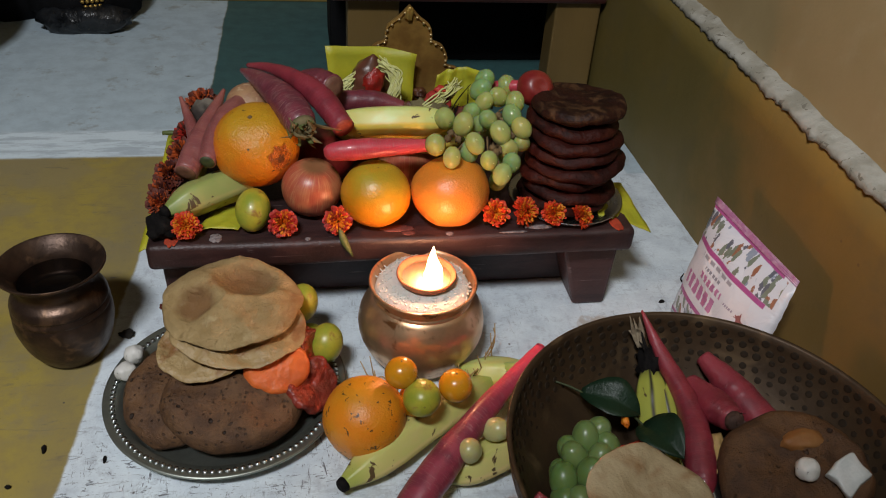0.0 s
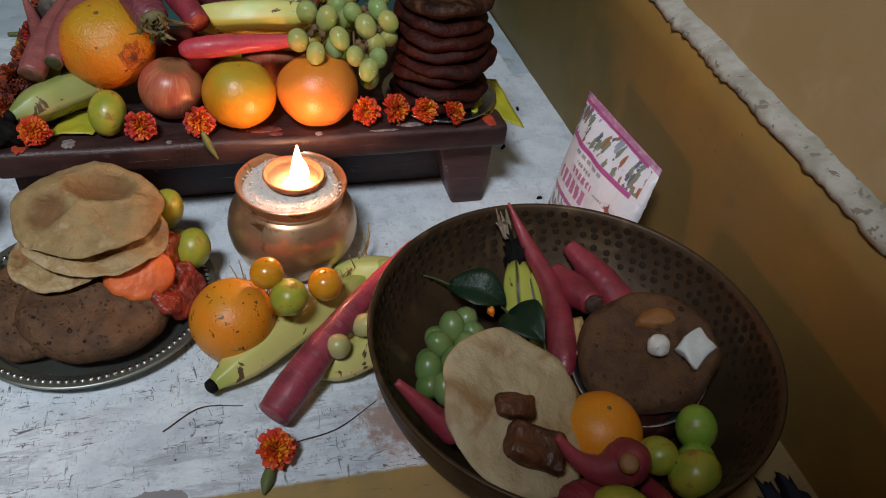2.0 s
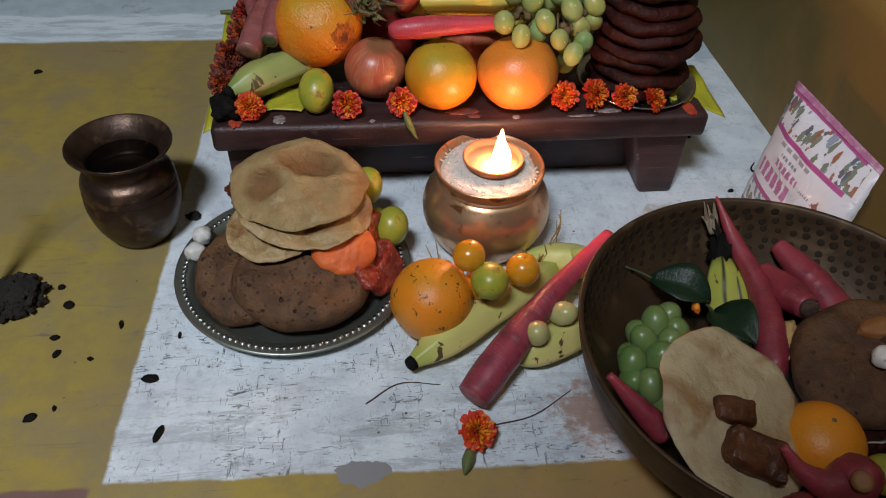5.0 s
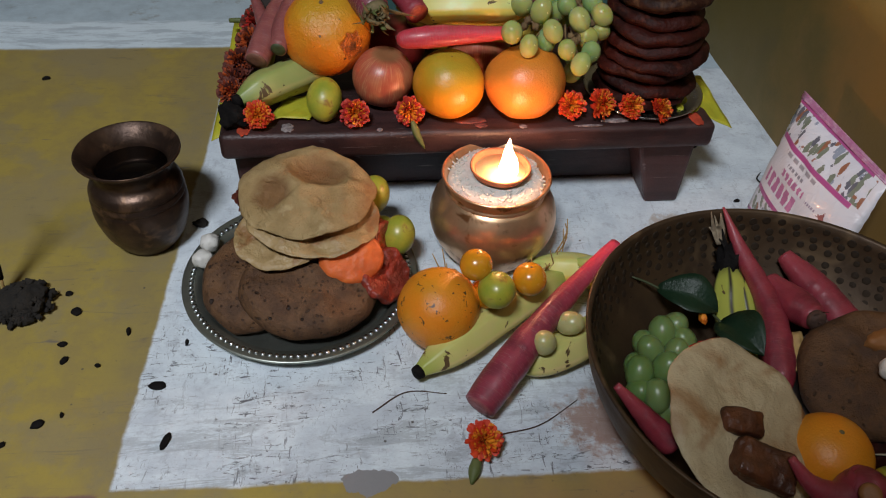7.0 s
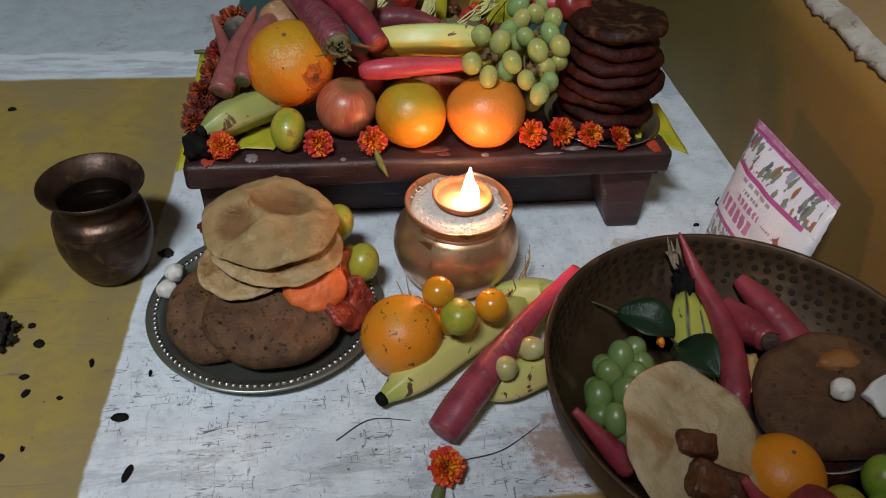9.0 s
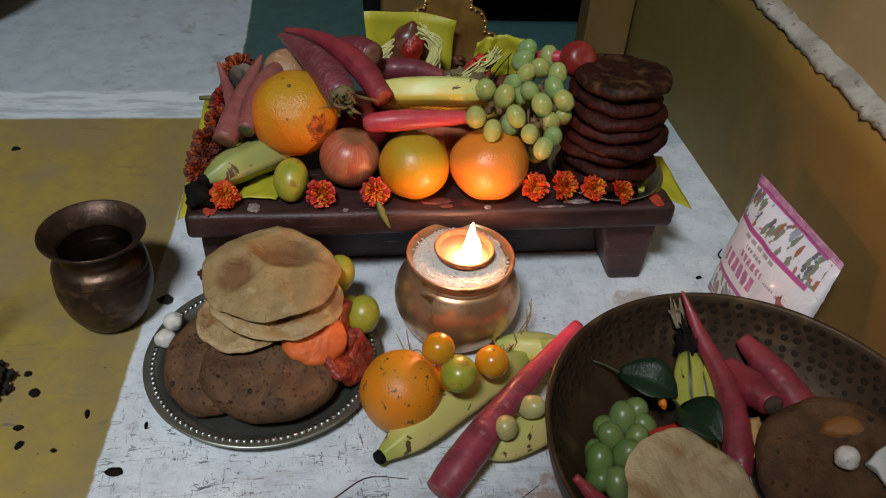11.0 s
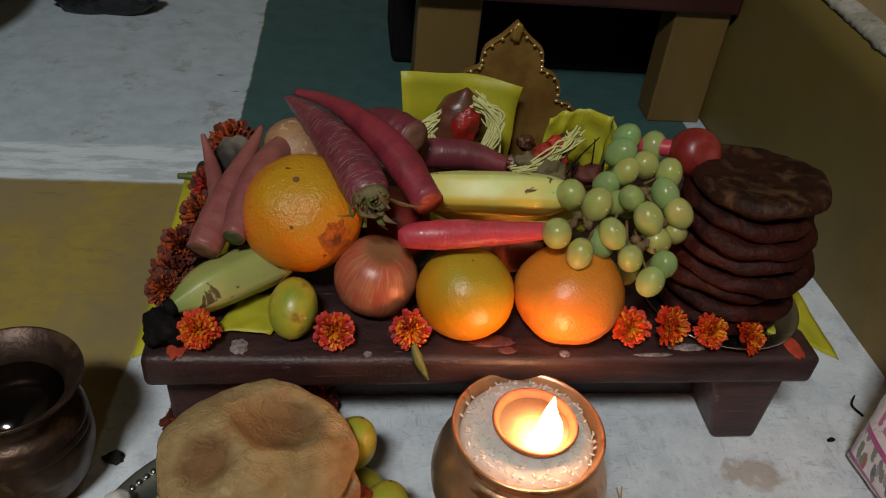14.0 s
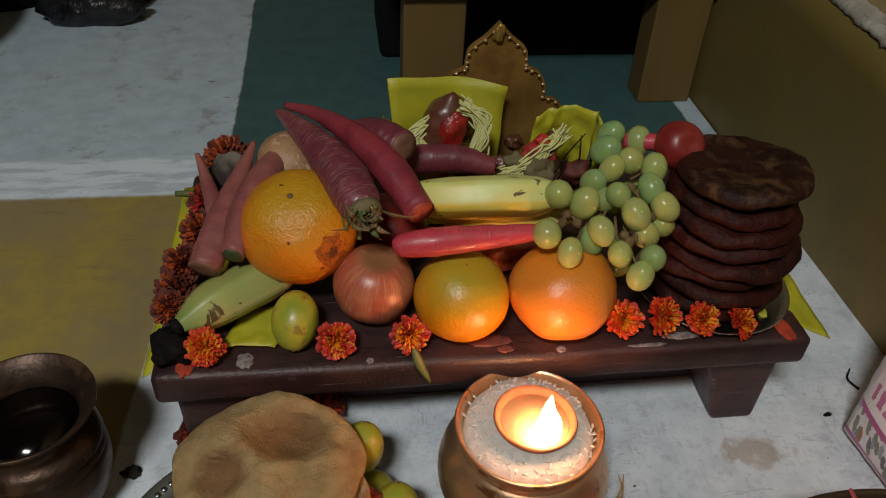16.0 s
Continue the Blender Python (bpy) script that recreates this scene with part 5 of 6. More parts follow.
red, gold, dry, mid, rust = M["petal_red"], M["petal_gold"], M["petal_dry"], M["petal"], M["petal_rust"]
for k, (x, y, zz, s, o, i, t) in enumerate((
        (-0.213, 0.002, 0.128, 0.028, mid, gold, (50, 0, 10)), (-0.120, 0.002, 0.128, 0.029, red, gold, (60, 0, 0)),
        (0.098, 0.006, 0.129, 0.029, mid, gold, (50, 0, 0)), (0.128, 0.006, 0.130, 0.030, mid, gold, (55, 0, 40)),
        (0.159, 0.003, 0.128, 0.028, mid, gold, (50, 10, 20)), (0.188, -0.001, 0.126, 0.027, mid, gold, (50, 0, 70)),
        (-0.238, 0.062, 0.130, 0.036, dry, rust, (40, -40, 0)), (-0.234, 0.078, 0.142, 0.034, dry, rust, (40, -40, 0)),
        (-0.242, 0.045, 0.128, 0.030, dry, rust, (40, -40, 30)), (-0.209, 0.190, 0.166, 0.042, dry, rust, (20, -20, 0)),
        (-0.224, 0.115, 0.145, 0.036, dry, rust, (40, -50, 0)), (-0.222, 0.150, 0.150, 0.034, dry, red, (40, -50, 0)), (-0.215, 0.19, 0.138, 0.04, dry, red, (20, 0, 0)), (-0.23, 0.15, 0.13, 0.03, dry, red, (20, 0, 0)))):
    marigold((x, y, zz), s, o, i, "red and orange marigold head, " + ("dry and dark" if o is dry else "fresh") + ", on the platform", t, k)
m3 = marigold((-0.066, 0.004, 0.128), 0.029, red, gold, "orange and red marigold with a green sepal, lying on the edge", (65, 20, 0), 33, False)
part("sepal", tube([(0, 0, 0), (0.004, -0.0, -0.012), (0.012, 0.0, -0.028)], [0.002, 0.0042, 0.001], 10, 10, 0.8), M["stalk"], m3, "green sepal", m=turned(65, 20, 0).inverted() @ pose(0.002, -0.012, -0.004, -20, 0, 0))
solid("charred_lump", lump(0.014, 6.0, (1, 1, 0.8), 0.6), M["char"], pose(-0.236, 0.006, 0.126), "charred black banana stalk end", "stalk")
solid("withered_pod", lump(0.019, 8.0, (0.9, 0.9, 1.2), 0.3), M["mould"], pose(-0.204, 0.165, 0.162), "withered dark pod with pale mould among the flowers", "pod")
solid("green_stalk", tube([(0, 0, 0), (-0.01, 0.0, 0.001), (-0.02, 0.002, 0.0)], [0.003, 0.003, 0.0025], 8, 8), M["stalk"], pose(-0.235, 0.178, 0.139), "short green flower stalk", "stalk")

# ---- copper-brass pot with rice and the burning lamp ----
POT = (0.014, -0.062)
pot = thing("brass_pot", pose(POT[0], POT[1], 0), "round polished copper-brass pot filled with rice", "pot")
part("body", lathe([(0.0003, 0.0), (0.034, 0.0), (0.048, 0.010), (0.060, 0.032), (0.0635, 0.048), (0.061, 0.064), (0.053, 0.078), (0.0485, 0.083), (0.0485, 0.087), (0.052, 0.094), (0.0535, 0.097), (0.052, 0.0985), (0.0495, 0.096), (0.0465, 0.088), (0.046, 0.08), (0.0003, 0.078)], 96, fine=110), M["brass"], pot)
rice = part("rice", lathe([(0.0003, 0.080), (0.0468, 0.080), (0.0468, 0.0905), (0.043, 0.0965), (0.030, 0.099), (0.0003, 0.099)], 56, 0.0014, 2.0), M["rice"], pot, "heap of white rice")
rng = random.Random(21)
grain = mesh_of("grain", ball(0.0009, 0.0009, 0.0028, seg=8), M["rice"])
for k in range(200):
    a = rng.uniform(0, 2 * math.pi)
    r = rng.uniform(0.031, 0.0475)
    zz = 0.0995 - max(0.0, r - 0.030) * 0.2 - max(0.0, r - 0.043) * 0.9
    ob = new("rice_grain", grain)
    ob.parent = rice
    ob.matrix_local = pose(r * math.cos(a), r * math.sin(a), zz, rng.uniform(65, 115), rng.uniform(-20, 20), rng.uniform(0, 360))
diya = thing("oil_lamp", pose(POT[0] + 0.002, POT[1] - 0.004, 0.0985), "small red clay oil lamp burning on the rice", "oil lamp")
part("bowl", lathe([(0.0003, -0.002), (0.018, -0.002), (0.026, 0.004), (0.0295, 0.0105), (0.0285, 0.012), (0.0265, 0.0105), (0.023, 0.006), (0.0003, 0.004)], 40, 0.0008, 1.0), M["clay"], diya)
part("ghee", lathe([(0.0003, 0.0062), (0.0235, 0.0062), (0.0235, 0.0076), (0.0003, 0.0080)], 32, 0.0006, 5.0), M["ghee"], diya, "melted golden ghee")
part("wick", tube([(0.001, -0.013, 0.008), (0.002, -0.017, 0.0095), (0.003, -0.0195, 0.0135)], [0.002, 0.002, 0.0014], 10, 8), M["char"], diya)
part("flame", tube([(0.003, -0.0195, 0.0115), (0.003, -0.0195, 0.018), (0.0035, -0.019, 0.028), (0.002, -0.018, 0.040), (0.002, -0.018, 0.054)], [0.004, 0.0088, 0.0080, 0.0042, 0.0004], 20, 16), M["flame"], diya, "bright yellow-white flame")
rng = random.Random(8)
for k in range(44):
    a = rng.uniform(-2.2, -0.3)
    x, y = 0.066 * math.cos(a), 0.066 * math.sin(a)
    t = Vector((-math.sin(a), math.cos(a), 0)) * rng.uniform(-0.04, 0.04)
    solid("straw", tube([(0, 0, 0), Vector((x, y, 0)) * 0.15 + t * 0.5 + Vector((0, 0, rng.uniform(0.01, 0.03))), Vector((x, y, 0)) * 0.1 + t + Vector((0, 0, rng.uniform(0.015, 0.05)))], [0.0009, 0.0008, 0.0005], 8, 5), M["straw"], pose(POT[0] + x, POT[1] + y, 0.001), "thin dry straw lying against the pot", "straw", "straws by the pot")

# ---- dark bronze water pot ----
LOTA = (-0.334, -0.027)
lota = thing("water_pot", pose(LOTA[0], LOTA[1], 0), "dark bronze water pot with a flared rim, full of water", "water pot")
part("body", lathe([(0.0003, 0.0), (0.024, 0.0), (0.029, 0.004), (0.039, 0.020), (0.045, 0.042), (0.0455, 0.056), (0.0440, 0.0625), (0.0452, 0.0645), (0.0435, 0.070), (0.0445, 0.0725), (0.042, 0.079), (0.0365, 0.085), (0.0350, 0.090), (0.0370, 0.097), (0.043, 0.1045), (0.048, 0.109), (0.0488, 0.111), (0.0475, 0.112), (0.0415, 0.107), (0.035, 0.098), (0.033, 0.090), (0.033, 0.082), (0.0003, 0.081)], 96, fine=140), M["bronze"], lota)
part("water", lathe([(0.0003, 0.0825), (0.0336, 0.0825), (0.0340, 0.0925), (0.0003, 0.0928)], 48), M["water"], lota, "dark still water")

# ---- tray with breads ----
TRAY = (-0.177, -0.104)
tray = thing("tray", pose(TRAY[0], TRAY[1], 0), "round old nickel tray with a beaded rim", "tray")
tray_dish = part("dish", lathe([(0.0003, 0.002), (0.088, 0.002), (0.0925, 0.006), (0.096, 0.0125), (0.1105, 0.0165), (0.1125, 0.0160), (0.1125, 0.0145), (0.098, 0.010), (0.094, 0.003), (0.088, 0.0), (0.0003, 0.0)], 96), M["tray"], tray)
bead = mesh_of("bead", ball(0.0026, 0.0026, 0.0017, seg=8), M["steel"])
for k in range(104):
    a = 2 * math.pi * k / 104
    ob = new("bead", bead)
    ob.parent = tray_dish
    ob.matrix_local = pose(0.104 * math.cos(a), 0.104 * math.sin(a), 0.0153)
solid("sweet_bread", bread(0.060, 0.026, 0.006, 1.0, 0.85, 0.03, dome=0.006), M["brown_bread"], pose(-0.213, -0.118, 0.026, 6, -10, 60), "thick brown sweet bread with pitted crust on the tray", "bread", "brown breads on the tray")
solid("sweet_bread", bread(0.063, 0.030, 0.005, 5.0, 0.80, 0.03, dome=0.008), M["brown_bread"], pose(-0.168, -0.143, 0.031, 16, 4, 0), "thick brown sweet bread with pitted crust on the tray", "bread", "brown breads on the tray")
solid("sweet_bread", bread(0.055, 0.026, 0.005, 9.0, 0.9, 0.03), M["brown_bread"], pose(-0.185, -0.085, 0.036, 4, 0, 30), "thick brown sweet bread under the puris", "bread", "brown breads on the tray")
solid("sweet_bread", bread(0.052, 0.026, 0.005, 19.0, 0.9, 0.03), M["brown_bread"], pose(-0.178, -0.074, 0.062, -2, 2, 10), "thick brown sweet bread under the puris", "bread", "brown breads on the tray")
solid("puri", bread(0.045, 0.004, 0.007, 2.2, 0.9, 0.08), M["fried"], pose(-0.190, -0.108, 0.074, 14, -6, 20), "small pale fried puri under larger ones", "puri", "puris on the tray")
solid("puri", bread(0.060, 0.004, 0.008, 4.4, 0.8, 0.07), M["fried"], pose(-0.163, -0.098, 0.083, 10, 4, 0), "pale fried puri with wavy edge", "puri", "puris on the tray")
solid("puri", bread(0.063, 0.005, 0.007, 7.4, 0.84, 0.06, dome=0.019, dips=((0.014, 0.018, 0.026, 0.017), (-0.034, -0.004, 0.017, 0.009))), M["puffed"], pose(-0.166, -0.083, 0.095, 12, 2, 8), "puffed pale fried puri with brown hollows", "puri", "puris on the tray")
solid("cracker", bread(0.030, 0.009, 0.003, 2.9, 0.80, 0.05, dome=0.003), M["chip"], pose(-0.128, -0.131, 0.058, 48, 8, 12), "bright orange fried cracker", "cracker")
for k, (x, y, zz) in enumerate(((-0.106, -0.099, 0.050), (-0.099, -0.101, 0.047))):
    solid("fried_slice", bread(0.024, 0.008, 0.005, 5.1 + k, 0.95, 0.08), M["tomato"], pose(x, y, zz, 65, 20, 60), "dark red fried slice standing on edge", "slice", "fried slices")
solid("fried_slice", bread(0.029, 0.013, 0.009, 4.4, 0.92, 0.12), M["tomato"], pose(-0.100, -0.132, 0.034, 40, 12, 40), "dark red fried slice with crumpled skin", "slice", "fried slices")
round_fruit("jujube", "yellow-green jujube fruit leaning on the tray's breads", "jujube", (-0.082, -0.090, 0.048), (0.032, 0.032, 0.039), M["ber"], (-35, 8, 0), 0.03, 0.0, 0.003, 1.0)
round_fruit("jujube", "yellow jujube fruit behind the puris", "jujube", (-0.105, -0.047, 0.064), (0.033, 0.033, 0.040), M["ber"], (-30, 20, 0), 0.03, 0.0, 0.003, 2.0)
round_fruit("jujube", "yellow jujube fruit on the tray", "jujube", (-0.098, -0.06, 0.026), (0.034, 0.034, 0.036), M["ber"], (20, 30, 0), 0.03, 0.0, 0.003, 2.0)
solid("sugar_sweet", lump(0.0095, 1.0, (1, 1, 1), 0.2), M["sugar"], pose(-0.267, -0.064, 0.024), "round white sugar sweet on the tray's rim", "sweet", "white sweets")
solid("sugar_sweet", lump(0.0095, 4.0, (1, 1, 0.9), 0.25), M["sugar"], pose(-0.271, -0.089, 0.026), "round white sugar sweet on the tray's rim", "sweet", "white sweets")

# ---- fruit on the floor ----
round_fruit("orange", "orange with dark specks on the floor", "orange", (-0.052, -0.180, 0.0375), (0.074, 0.074, 0.075), M["orange"], (-10, 10, 60), 0.03, 0.04, 0.003, 21.0)
round_fruit("ground_cherry", "small glossy orange berry on the pile", "berry", (-0.020, -0.172, 0.082), (0.029, 0.029, 0.028), M["kumquat"], (0, 0, 0), 0.02, 0.0, 0.002, 1.5)
round_fruit("jujube", "green-yellow jujube fruit with a dark tip", "jujube", (-0.003, -0.188, 0.066), (0.033, 0.033, 0.037), M["ber"], (70, 0, 0), 0.03, 0.0, 0.0025, 2.6)
round_fruit("ground_cherry", "small glossy orange berry on the pile", "berry", (0.031, -0.168, 0.058), (0.031, 0.031, 0.030), M["kumquat"], (0, 0, 0), 0.02, 0.0, 0.002, 3.5)
round_fruit("ground_cherry", "small glossy orange berry under a jujube", "berry", (-0.006, -0.170, 0.045), (0.031, 0.031, 0.030), M["kumquat"], (0, 0, 0), 0.02, 0.0, 0.002, 4.5)
for k, (x, y, zz) in enumerate(((0.033, -0.232, 0.044), (0.060, -0.212, 0.045))):
    solid("grape", ball(0.0108, 0.0108, 0.0138, 0.03, 60, k), M["grape_pale"], pose(x, y, zz, 30, 60 * k - 10, 0), "single pale green grape on a banana", "grape", "loose grapes")
fm = marigold((-0.028, -0.307, 0.016), 0.031, mid, gold, "orange marigold head with a green sepal on the floor", (30, 0, 30), 77)
part("sepal", tube([(0, 0, 0), (0, 0, -0.010), (0, 0, -0.020)], [0.004, 0.005, 0.001], 10, 10), M["stalk"], fm, "green sepal", m=turned(30, 0, 30).inverted() @ pose(-0.006, -0.012, -0.008, -75, 0, -20))

# ---- hammered brass basin and what lies in it ----
BAS, BR, BZ = (0.208, -0.308), 0.162, 0.112
basin = thing("basin", pose(BAS[0], BAS[1], 0), "large tarnished brass basin with hammered dents inside", "basin")


def bowl_r(z_, outer):
    """Radius of the basin's wall at a height."""
    t = max(0.0, min(1.0, (z_ - (0.0 if outer else 0.003)) / BZ))
    return 0.078 + (BR - 0.078) * math.sin(t * math.pi / 2) ** 0.85 - (0.0 if outer else 0.0028)


prof = [(0.0003, 0.0), (0.06, 0.0)] + [(bowl_r(BZ * k / 14, True), BZ * k / 14) for k in range(1, 15)]
prof += [(BR + 0.0015, BZ + 0.0006), (BR, BZ + 0.002)] + [(bowl_r(BZ * k / 14, False), BZ * k / 14 + 0.003 * (1 - k / 14)) for k in range(14, 0, -1)] + [(0.06, 0.003), (0.0003, 0.003)]
bowl = part("bowl", lathe(prof, 120), M["basin"], basin)
# dents are dark discs on the wall, their hollow shade painted in
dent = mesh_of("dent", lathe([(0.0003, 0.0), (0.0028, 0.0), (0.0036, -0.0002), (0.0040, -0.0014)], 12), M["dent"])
rng = random.Random(3)
spots = []
for row in range(11):
    z_ = 0.104 - 0.0082 * row
    r = bowl_r(z_, False)
    count = int(2 * math.pi * r / 0.0122)
    for k in range(count):
        a = 2 * math.pi * (k + 0.5 * (row % 2) + rng.uniform(-0.15, 0.15)) / count
        zz = z_ + rng.uniform(-0.0018, 0.0018)
        r1 = bowl_r(zz, False)
        slope = (bowl_r(zz + 0.003, False) - bowl_r(zz - 0.003, False)) / 0.006
        nrm = Vector((-math.cos(a), -math.sin(a), slope)).normalized()
        f = rng.uniform(0.75, 1.05)
        spots.append(Matrix.Translation(Vector((r1 * math.cos(a), r1 * math.sin(a), zz)) + nrm * 0.0008) @ nrm.to_track_quat("Z", "Y").to_matrix().to_4x4() @ Matrix.Diagonal((f, f, 1, 1)))
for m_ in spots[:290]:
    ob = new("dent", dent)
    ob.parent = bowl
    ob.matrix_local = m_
rest = bmesh.new()
for m_ in spots[290:]:
    tmp = dent.copy()
    tmp.transform(m_)
    rest.from_mesh(tmp)
    bpy.data.meshes.remove(tmp)
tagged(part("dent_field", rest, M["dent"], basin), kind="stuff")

solid("puri", bread(0.061, 0.007, 0.0042, 12.2, 1.08, 0.045, dips=((0.01, 0.03, 0.02, 0.003), (-0.03, -0.02, 0.015, 0.002))), M["fried_patchy"], pose(0.147, -0.358, 0.090, 24, 10, 20), "pale fried puri lying in the basin", "puri", "puris in the basin")
solid("puri", bread(0.057, 0.005, 0.003, 14.2, 1.0, 0.04), M["fried"], pose(0.157, -0.345, 0.080, 22, 12, 30), "pale fried puri under another one", "puri", "puris in the basin")
def broken_block(l, w, h, seed):
    """A rough chunk with worn corners."""
    bm = block(-l / 2, l / 2, -w / 2, w / 2, -h / 2, h / 2, h * 0.28, 2)
    bmesh.ops.subdivide_edges(bm, edges=bm.edges[:], cuts=3, use_grid_fill=True)
    for v in bm.verts:
        v.co += 0.16 * h * noise.noise_vector(v.co * 70 + Vector((seed, 0, 0))) + 0.06 * h * noise.noise_vector(v.co * 240 + Vector((0, seed, 0)))
    return bm


solid("jaggery_sweet", broken_block(0.044, 0.029, 0.022, 2.0), M["jaggery"], pose(0.150, -0.389, 0.086, 22, 12, -22), "sticky dark brown jaggery lump on a puri", "sweet", "jaggery lumps")
solid("jaggery_sweet", broken_block(0.031, 0.018, 0.016, 5.0), M["jaggery"], pose(0.142, -0.360, 0.098, 22, 12, -8), "small sticky brown jaggery lump on a puri", "sweet", "jaggery lumps")
round_fruit("orange", "bright orange in the basin", "orange", (0.216, -0.369, 0.061), (0.064, 0.064, 0.062), M["orange_clean"], (0, 0, 200), 0.02, 0.04, 0.003, 31.0)
plate2 = solid("small_dish", lathe([(0.0003, 0.0), (0.040, 0.0), (0.052, 0.004), (0.057, 0.008), (0.058, 0.0075), (0.053, 0.002), (0.041, -0.0015), (0.0003, -0.0015)], 48), M["steel"], pose(0.277, -0.309, 0.058, 14, -12, 0), "small steel dish under a pancake in the basin", "dish")
solid("pancake", bread(0.060, 0.022, 0.006, 21.0, 0.9, 0.10, 18, 64, dome=0.002, dips=((0.022, -0.004, 0.026, 0.005), (-0.02, 0.015, 0.016, 0.003))), M["pua"], pose(0.282, -0.308, 0.073, 14, -12, 0), "thick tan fried pancake on a dish", "pancake", "pancakes in the basin")
solid("pancake", bread(0.056, 0.018, 0.004, 25.0, 1.0, 0.05), M["dark_bread"], pose(0.272, -0.315, 0.048, 8, -8, 0), "dark fried pancake under another", "pancake", "pancakes in the basin")
solid("dried_fig", lump(0.0165, 3.0, (1.15, 0.6, 0.5), 0.3), M["fig"], pose(0.295, -0.288, 0.090), "dried brown fig on the pancake", "dried fruit")
solid("sugar_sweet", lump(0.0095, 7.0, (1, 1, 0.95), 0.2), M["sugar"], pose(0.284, -0.316, 0.090), "round white sugar sweet on the pancake", "sweet", "white sweets")
bm = block(-0.0135, 0.0135, -0.0115, 0.0115, -0.0045, 0.0045, 0.002)
bmesh.ops.subdivide_edges(bm, edges=bm.edges[:], cuts=3, use_grid_fill=True)
for v in bm.verts:
    v.co += 0.0032 * noise.noise_vector(v.co * 90)
solid("coconut_piece", bm, M["coconut"], pose(0.311, -0.328, 0.094, 20, -20, 25), "white broken piece of coconut on the pancake", "coconut piece")
solid("clove", lump(0.0045, 2.0), M["char"], pose(0.287, -0.258, 0.084), "black clove at the pancake's edge", "clove")
for x, y, zz, sx, sy, mm, t in ((0.292, -0.382, 0.064, 0.032, 0.038, "green", 30), (0.246, -0.403, 0.070, 0.029, 0.032, "ber", 60), (0.267, -0.422, 0.068, 0.035, 0.040, "ber", 50), (0.200, -0.440, 0.070, 0.034, 0.045, "ber", 80), (0.283, -0.405, 0.052, 0.031, 0.035, "green", 40)):
    round_fruit("jujube", "green jujube fruit lying in the basin", "jujube", (x, y, zz), (sx, sx, sy), M[mm], (t, 20, 3000 * x), 0.03, 0.0, 0.003, 100 * x, group="jujubes in the basin")
carrot("long red carrot leaning on the basin's side", [(0.212, -0.306, 0.052), (0.222, -0.265, 0.062), (0.227, -0.226, 0.073), (0.216, -0.178, 0.092), (0.205, -0.146, 0.116)], [0.0095, 0.0140, 0.0108, 0.0066, 0.0010], M["carrot_red"], seed=11.1, wob=0.14)
carrot("red carrot in the basin with a blackened crown", [(0.252, -0.258, 0.085), (0.248, -0.234, 0.078), (0.240, -0.200, 0.073)], [0.0105, 0.0145, 0.009], M["carrot_red"], "burnt", seed=12.1)
carrot("pink carrot behind another in the basin", [(0.296, -0.255, 0.060), (0.278, -0.210, 0.072), (0.262, -0.175, 0.080)], [0.0165, 0.0145, 0.0075], M["carrot_red"], seed=13.1)
carrot("curled red carrot with a round crown", [(0.206, -0.421, 0.098), (0.212, -0.412, 0.084), (0.193, -0.414, 0.083), (0.174, -0.408, 0.092), (0.160, -0.396, 0.106)], [0.011, 0.0175, 0.0115, 0.0065, 0.0028], M["carrot_red"], seed=14.1)
carrot("red carrot along the basin's side", [(0.107, -0.350, 0.056), (0.090, -0.338, 0.070), (0.062, -0.322, 0.098)], [0.0105, 0.0088, 0.003], M["carrot_red"], seed=15.1)
carrot("thick red carrot under a puri", [(0.165, -0.432, 0.060), (0.180, -0.425, 0.056), (0.21, -0.41, 0.042)], [0.018, 0.02, 0.012], M["carrot_red"], seed=16.1)
carrot("thin red carrot between the jujubes", [(0.236, -0.442, 0.064), (0.238, -0.430, 0.058), (0.24, -0.39, 0.03)], [0.005, 0.0075, 0.008], M["carrot_red"], seed=17.1)
solid("carrot_stump", lathe([(0.0003, -0.002), (0.0075, -0.001), (0.007, 0.003), (0.004, 0.0042), (0.0003, 0.0035)], 14, 0.0012, 4.0), M["fig"], pose(0.2045, -0.4230, 0.1005, 24, -26, 0), "cut brown stump of the curled carrot", "stump")
banana("blackened green banana standing in the basin", [(0.206, -0.180, 0.082), (0.204, -0.200, 0.070), (0.200, -0.225, 0.056), (0.199, -0.256, 0.044), (0.2, -0.29, 0.035)], 0.0145, M["banana_old"], seed=8)
banana("blackened green banana beside another", [(0.212, -0.182, 0.080), (0.214, -0.205, 0.066), (0.214, -0.23, 0.052), (0.214, -0.262, 0.04), (0.215, -0.29, 0.033)], 0.013, M["banana_old"], seed=9)
bits = [tube([(0, 0, 0), (0.004 * math.cos(a), -0.002, 0.012 + 0.003 * math.sin(a * 3)), (0.008 * math.cos(a), 0.002, 0.024 + 0.006 * math.sin(a * 2))], [0.0045, 0.003, 0.0006], 8, 6, 0.5) for a in (0.2, 1.1, 2.0, 2.9, 4.0)]
solid("banana_stalk", join(bits + [lump(0.0140, 4.0, (0.75, 0.9, 1.1), 0.6, 3.0)]), M["char"], pose(0.207, -0.180, 0.080, -35, 0, 0), "blackened stalk joining the bananas", "stalk")
bits = [tube([(0, 0, 0), (0.004 * math.cos(a), 0.003, 0.012), (0.006 * math.cos(a) - 0.003, 0.004 * math.sin(a), 0.024 + 0.008 * math.sin(a * 2))], [0.003, 0.0035, 0.0005], 8, 6, 0.4) for a in (0.3, 1.4, 2.6, 3.9, 5.0)]
